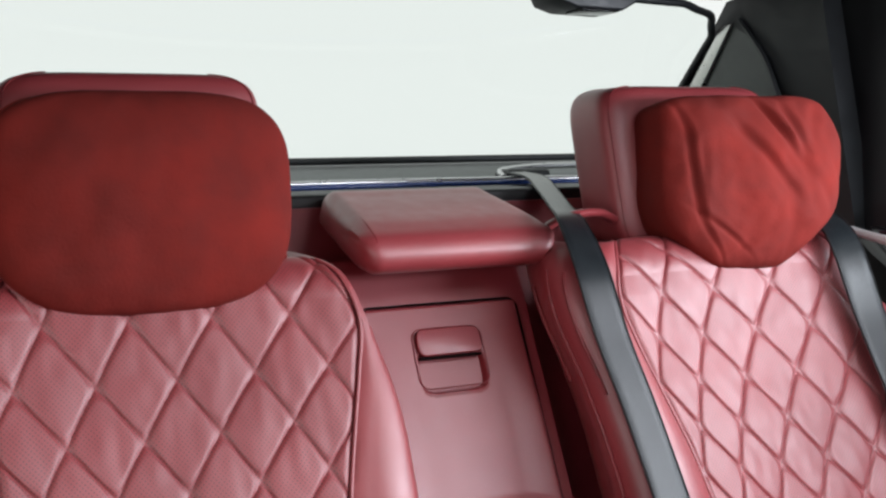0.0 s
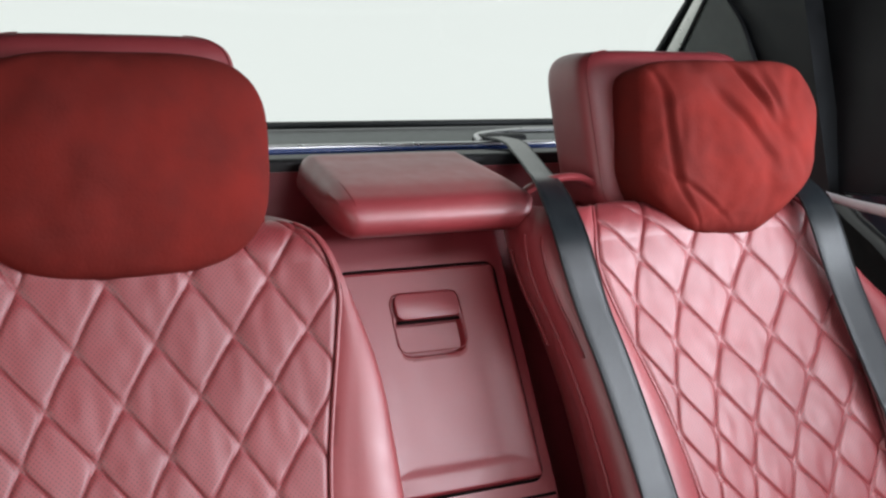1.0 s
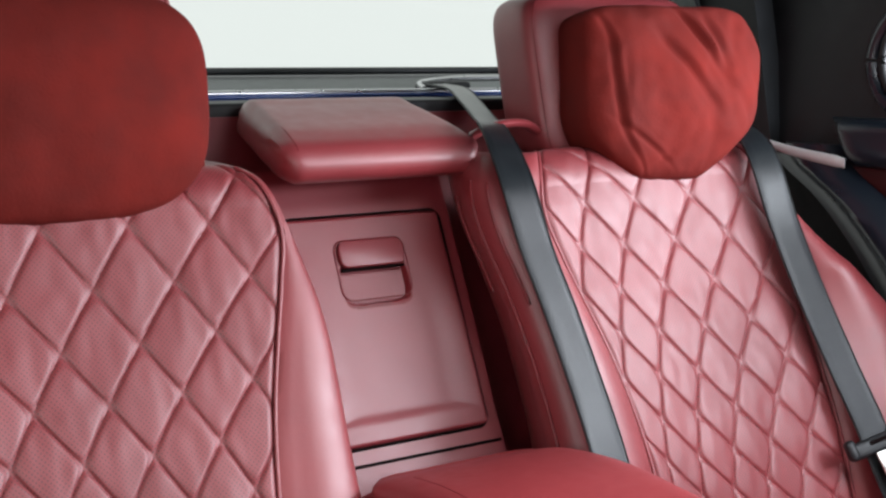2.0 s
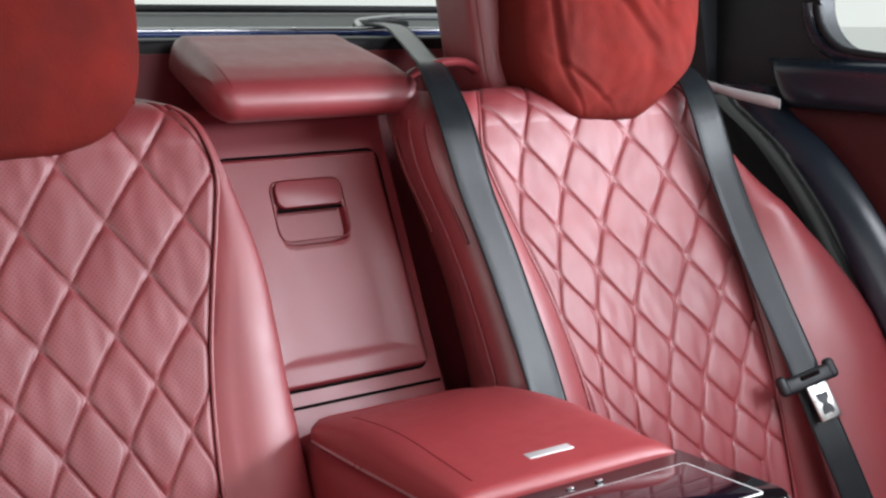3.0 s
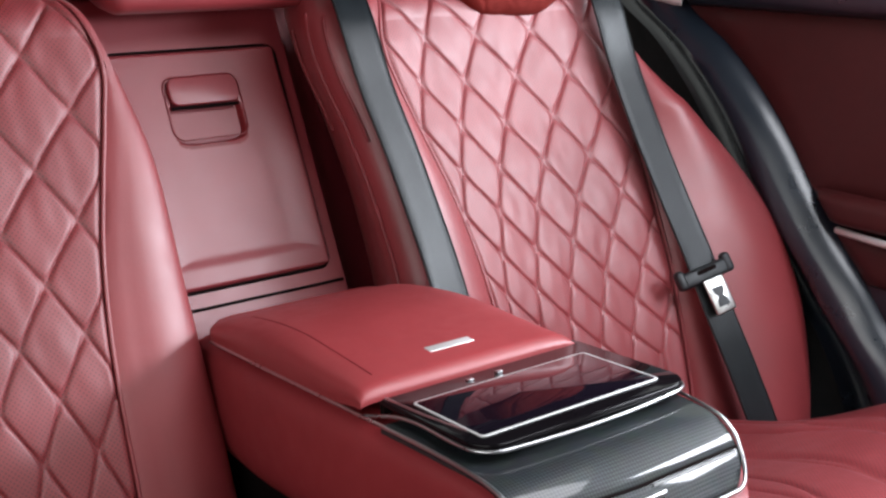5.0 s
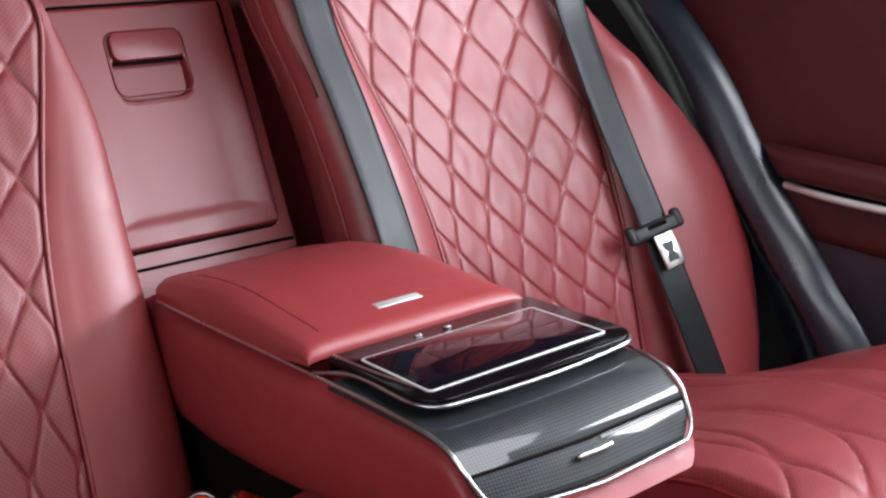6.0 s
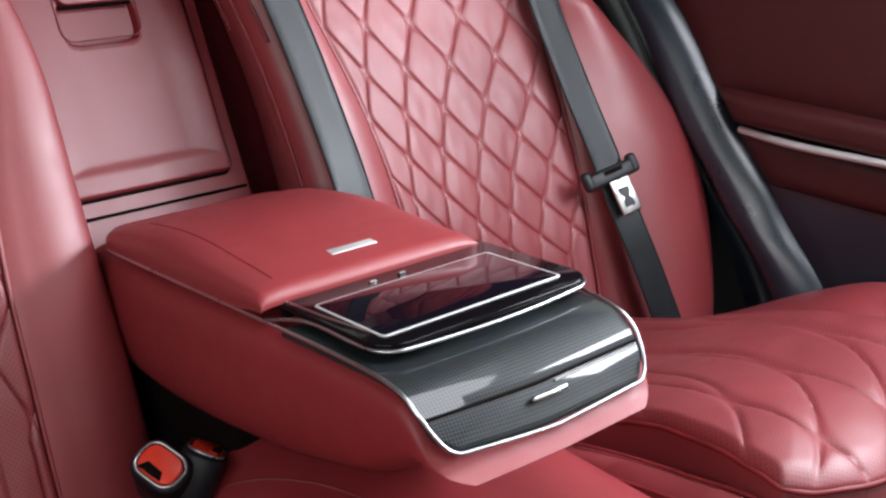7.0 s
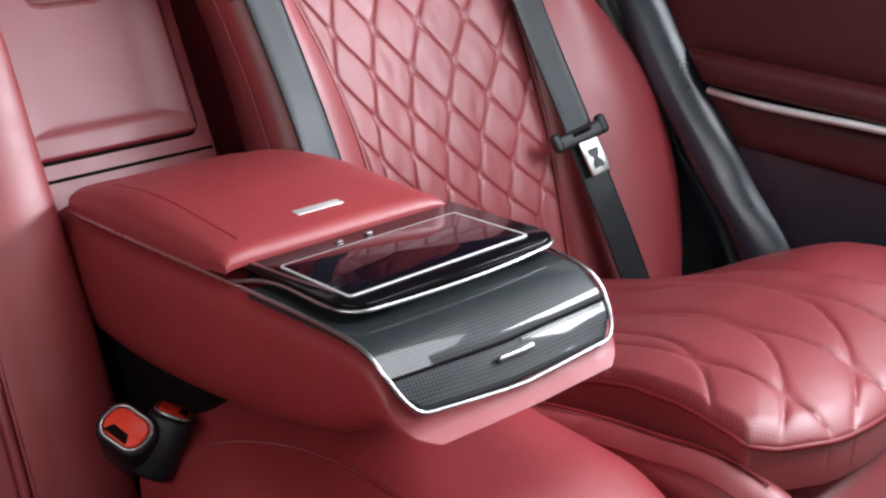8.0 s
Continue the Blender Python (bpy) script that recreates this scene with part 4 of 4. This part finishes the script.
# ---- car interior shell ----
shelf = tagged(part("parcel_shelf", rounded_box((1.5, 0.5, 0.03), (0, 0.60, 0.968), 0.006), M_BLACK), "black parcel shelf below the rear window", "parcel shelf", kind="structure")
rail = tagged(part("trim_strip", tube("trim_strip", [(-0.66, 0.55, 0.990), (-0.3, 0.60, 0.992), (0, 0.61, 0.993), (0.3, 0.60, 0.992), (0.66, 0.55, 0.990)], 0.006, 10, 60), M_CHROME), "satin chrome strip across the parcel shelf", "trim", kind="structure")
tagged(part("trim_strip", tube("trim_strip", [(-0.66, 0.535, 0.985), (-0.3, 0.585, 0.986), (0, 0.595, 0.987), (0.3, 0.585, 0.986), (0.66, 0.535, 0.985)], 0.005, 8, 60), M_STRIP), "dark blue light strip across the parcel shelf", "trim", kind="structure")
tagged(part("trim_rear_deck", rounded_box((1.5, 0.25, 0.02), (0, 0.76, 1.0), 0.005, 2, (12, 0, 0)), M_SHELF), "pale grey shelf edge under the rear window", "trim", kind="structure")
A, Z = np.meshgrid(np.linspace(-0.7, 0.7, 40), np.linspace(0.3, 0.965, 30))
tagged(part("wall_rear", grid_mesh("wall_rear", np.stack([A, 0.255 + 0.45 * (Z - 0.843) + 0.03, Z], -1), skirt=(0, 0.05, 0)), M_TRIM_LEATHER), "red leather rear bulkhead behind the seats", "wall", kind="structure")
bez = thing("belt_outlet", (0.36, 0.6, 0.99), "chrome-rimmed black belt outlet in the parcel shelf", "belt outlet")
part("bezel", tube("bezel", [(0.31, 0.60, 0.995), (0.335, 0.66, 1.006), (0.40, 0.68, 1.012), (0.52, 0.69, 1.014), (0.66, 0.68, 1.01)], 0.006, 8, 50), M_CHROME, bez)
part("housing", rounded_box((0.09, 0.06, 0.04), (0.37, 0.64, 0.99), 0.01), M_BLACK, bez)

# roof, pillars, glass
bm = bmesh.new()
# unseen front slab extended to cut frontal light; opening shifted right with its lamp
for x0, x1, y0, y1 in ((-0.81, 0.81, -1.95, -1.12), (-0.81, 0.81, -0.48, 0.43), (-0.81, -0.02, -1.12, -0.48), (0.56, 0.81, -1.12, -0.48)):
    bmesh.ops.create_cube(bm, size=1, matrix=Matrix.LocRotScale(((x0 + x1) / 2, (y0 + y1) / 2, 1.345), None, (x1 - x0, y1 - y0, 0.04)))
tagged(part("ceiling", bm, M_LINER, smooth=False), "black fabric headliner round a glass roof opening", "headliner", kind="structure")
WIN = [(-0.76, 0.80, 1.03), (0.76, 0.80, 1.03), (0.73, 0.65, 1.155), (0.70, 0.515, 1.245), (0.66, 0.465, 1.275), (0.58, 0.44, 1.290), (0.3, 0.425, 1.297), (-0.3, 0.425, 1.297), (-0.58, 0.44, 1.290), (-0.66, 0.465, 1.275), (-0.70, 0.515, 1.245), (-0.73, 0.65, 1.155)]
win = thing("window_rear", (0, 0.8, 1.03), "clear rear window against bright white surroundings", "window", kind="structure")
pane = part("pane", slab(WIN, (0, 0.003, 0.004)), M_GLASS, win, "clear glass")
pane.visible_shadow = False
part("seal", tube("seal", dense(WIN, 0.03), 0.007, 8, 260), M_BLACK, win, "black rubber seal")
tagged(part("trim_roof_edge", rounded_box((1.36, 0.12, 0.05), (0, 0.40, 1.325), 0.015), M_LINER), "black headliner edge above the rear window", "trim", kind="structure")
cam_box = thing("brake_light_housing", (0.41, 0.42, 1.27), "black plastic housing at the top of the rear window", "housing")
part("housing", slab([(0.280, 0.37, 1.30), (0.295, 0.37, 1.273), (0.325, 0.37, 1.264), (0.410, 0.37, 1.262), (0.435, 0.37, 1.275), (0.455, 0.37, 1.30)], (0, 0.09, 0.0), 0.004), M_BLACK, cam_box)
part("lens", rounded_box((0.07, 0.05, 0.006), (0.37, 0.40, 1.2625), 0.002), M_GLOSS, cam_box)

for s in (1, -1):
    name = "right" if s > 0 else "left"
    # rear pillar with its quarter glass
    o = [(s * 0.76, 0.80, 0.95), (s * 0.765, 0.80, 1.04), (s * 0.74, 0.66, 1.16), (s * 0.71, 0.53, 1.25), (s * 0.69, 0.46, 1.30), (s * 0.70, 0.25, 1.33), (s * 0.76, 0.22, 0.90)]
    tagged(part("wall_pillar_" + name, slab(o, (s * 0.04, 0, 0)), M_BLACK), "black fabric rear pillar", "pillar", kind="structure")
q = thing("window_quarter", (0.69, 0.45, 1.1), "small smoked quarter glass in the rear pillar", "window", kind="structure")
part("pane", slab([(0.722, 0.60, 1.12), (0.700, 0.455, 1.255), (0.698, 0.42, 1.257), (0.704, 0.37, 1.19), (0.714, 0.345, 1.12)], (0.004, 0, 0)), plain("smoked_glass", (0.05, 0.058, 0.056), 0.15, 0, 0.1), q, "smoked grey glass")
part("frame", slab([(0.716, 0.635, 1.12), (0.692, 0.478, 1.258), (0.692, 0.45, 1.26), (0.714, 0.59, 1.12)], (0.006, 0, 0), 0.001), M_STEEL, q, "grey frame bar")
part("inner_frame", tube("inner_frame", [(0.694, 0.43, 1.266), (0.698, 0.37, 1.195), (0.708, 0.34, 1.11)], 0.004, 6, 20), M_BLACK, q)

# right side: black body trim, door with window
CORNER = spline([(-0.06, 0.958), (-0.024, 0.9645), (-0.001, 0.980), (0.016, 1.005), (0.023, 1.035), (0.015, 1.07), (-0.025, 1.12), (-0.13, 1.18), (-0.45, 1.235)], 44)
WINDOW = [(float(a), float(b)) for a, b in CORNER] + [(-1.05, 1.26), (-1.05, 0.958)]
X1 = 0.78
bm = bmesh.new()
outer_o = [(0.40, 0.885), (0.40, 1.33), (-1.2, 1.33), (-1.2, 0.885)]
vo = [bm.verts.new((X1, a, b)) for a, b in outer_o]
vi = [bm.verts.new((X1, a, b)) for a, b in WINDOW]
eds = [bm.edges.new((v[k], v[(k + 1) % len(v)])) for v in (vo, vi) for k in range(len(v))]
bmesh.ops.triangle_fill(bm, edges=eds, use_beauty=True)
hole = [f for f in bm.faces if all(v in vi for v in f.verts)]
bmesh.ops.delete(bm, geom=hole, context="FACES_ONLY")
g = bmesh.ops.extrude_face_region(bm, geom=bm.faces[:])
bmesh.ops.translate(bm, vec=(0.034, 0, 0), verts=[v for v in g["geom"] if isinstance(v, bmesh.types.BMVert)])
tagged(part("wall_right", bm, M_BLACK), "black window surround of the right side", "wall", kind="structure")
w1 = thing("window_right", (X1 + 0.02, -0.5, 0.97), "clear door window with dark rubber seal", "window", kind="structure")
pane = part("pane", slab([(X1 + 0.03, a, b) for a, b in WINDOW], (0.004, 0, 0)), M_GLASS, w1, "clear glass")
pane.visible_shadow = False
part("seal", tube("seal", [(X1 - 0.003, -1.0, 0.952), (X1 - 0.003, -0.3, 0.954)] + [(X1 - 0.003, a, b) for a, b in WINDOW[:44]], 0.006, 8, 120), M_BLACK, w1, "black rubber seal")
part("frame_roll", tube("frame_roll", [(X1 + 0.004, -0.3, 0.94)] + [(X1 + 0.004, a + 0.022, b - 0.004) for a, b in WINDOW[:44]], 0.011, 12, 160), M_BLACK_LEATHER, w1, "black padded frame edge")

EDGE = [(0.25, -0.47), (0.33, -0.43), (0.396, -0.387), (0.455, -0.33), (0.503, -0.292), (0.571, -0.231), (0.643, -0.175), (0.691, -0.141), (0.751, -0.09), (0.819, -0.015), (0.868, 0.06), (0.95, 0.11), (1.06, 0.15)]
door = thing("door_right", (0.68, -0.6, 0.3), "closed car door in red leather darkened for shade, with a chrome strip", "car door", kind="structure")


def door_skin(z0, z1, bulge, n=24):
    zs = np.linspace(z0, z1, n)
    rows = []
    for z in zs:
        e = float(smooth_table(EDGE, z))
        ys = np.linspace(e, -1.25, 50)
        t = (z - z0) / (z1 - z0)
        out = bulge * math.sqrt(max(0.0, 1 - (2 * t - 1) ** 4))
        end = np.clip((e - ys) / 0.03, 0, 1) ** 0.5
        rows.append(np.stack([X1 - 0.005 - out * end, ys, np.full(50, z)], 1))
    return grid_mesh("skin", rows, skirt=(0.05, 0, 0))


part("upper_panel", door_skin(0.632, 0.872, 0.006), M_DOOR, door, "red leather upper panel, colour darkened for shade")
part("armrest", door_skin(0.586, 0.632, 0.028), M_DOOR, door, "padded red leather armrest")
part("lower_insert", door_skin(0.508, 0.575, 0.014), M_DOOR, door, "red leather insert, colour darkened for shade")
part("pocket", door_skin(0.26, 0.507, 0.004), M_BLACK_LEATHER, door, "black lower door pocket")
part("sill_pad", door_skin(0.873, 0.948, 0.03), M_BLACK_LEATHER, door, "black padded window sill")
part("chrome_strip", tube("chrome_strip", [(X1 - 0.012, -0.236, 0.578), (X1 - 0.024, -0.30, 0.578), (X1 - 0.027, -0.5, 0.584), (X1 - 0.027, -1.2, 0.594)], 0.0055, 10, 60), M_SILVER, door, "satin silver strip")

# black padded arch between the seat and the door
arch = thing("wall_arch", (0.66, 0, 0.3), "black padded trim between the seat and the door", "trim", kind="structure")
rows = []
for z in np.linspace(0.25, 0.905, 40):
    e = float(smooth_table(EDGE, z))
    sec = [(X1 + 0.02, e - 0.002), (X1 - 0.006, e + 0.004), (X1 - 0.016, e + 0.02), (X1 - 0.030, e + 0.05), (X1 - 0.034, e + 0.075), (X1 - 0.012, e + 0.105), (X1 + 0.03, e + 0.15), (X1 + 0.04, e + 0.24), (X1 + 0.045, e + 0.5)]
    rows.append([(x, y, z) for x, y in spline(sec, 24)])
part("padding", grid_mesh("padding", rows, skirt=(0.03, 0, 0)), M_BLACK_LEATHER, arch)
# added sheet: blocks outside light and gives the gap its darkness
part("dark_backing", rounded_box((0.03, 1.25, 0.74), (0.834, 0.00, 0.575), 0.005), M_LINER, arch, "added black backing that keeps the gap behind the padding dark")
blade = spline([(0.640, 0.235, 0.938), (0.660, 0.175, 0.919), (0.682, 0.105, 0.899), (0.702, 0.02, 0.884)], 40)
rows = []
for k, q in enumerate(blade):
    grow = 0.0025 + 0.007 * (k / 39) ** 0.7 if k < 38 else 0.008
    ang = np.linspace(0, 2 * math.pi, 14, endpoint=False)
    rows.append(q + np.stack([0.5 * grow * np.cos(ang), 0.3 * grow * np.cos(ang), grow * np.sin(ang)], 1))
rows.append(np.tile(blade[-1], (14, 1)))
part("chrome_sweep", grid_mesh("chrome_sweep", rows, closed_u=True), M_SILVER, arch, "broad chrome sweep at the belt line, sheen put into its colour")

# floor, front and the showroom round the car
tagged(part("floor", rounded_box((1.6, 3.0, 0.04), (0, -0.6, 0.12), 0.005), M_CARPET), "dark red carpeted car floor", "floor", kind="structure")
tagged(part("wall_left", rounded_box((0.06, 2.6, 0.62), (-0.84, -0.8, 0.41), 0.02), M_DOOR), "unseen left door side in red leather darkened for shade", "wall", kind="structure")
# added block, near-black in place of the shade below the seats
tagged(part("floor_tunnel", rounded_box((1.6, 0.62, 0.12), (0, 0.02, 0.2), 0.01), M_GAP), "near-black block painting the shade under the rear seats", "floor", kind="structure")
tagged(part("wall_front", rounded_box((1.62, 0.06, 0.8), (0, -2.05, 0.5), 0.02), M_BLACK), "black front of the cabin below the windscreen", "wall", kind="structure")
ground = tagged(part("ground", rounded_box((400, 400, 0.1), (0, 0, -0.25), 0.01), M_FLOOR), "pale showroom floor outside the car", "ground", kind="structure")
# unseen bars added to hold back light from the left, with gaps between
bm = bmesh.new()
for y0, y1, z0, z1 in ((-2.1, 0.5, 0.72, 0.88), (-2.1, 0.5, 1.26, 1.36), (-0.02, 0.5, 0.88, 1.26), (-1.46, -1.36, 0.88, 1.26)):
    bmesh.ops.create_cube(bm, size=1, matrix=Matrix.LocRotScale((-0.845, (y0 + y1) / 2, (z0 + z1) / 2), None, (0.06, y1 - y0, z1 - z0)))
tagged(part("wall_left_light_block", bm, M_BLACK, smooth=False), "unseen black bars added to limit light from the near side", "wall", kind="structure")
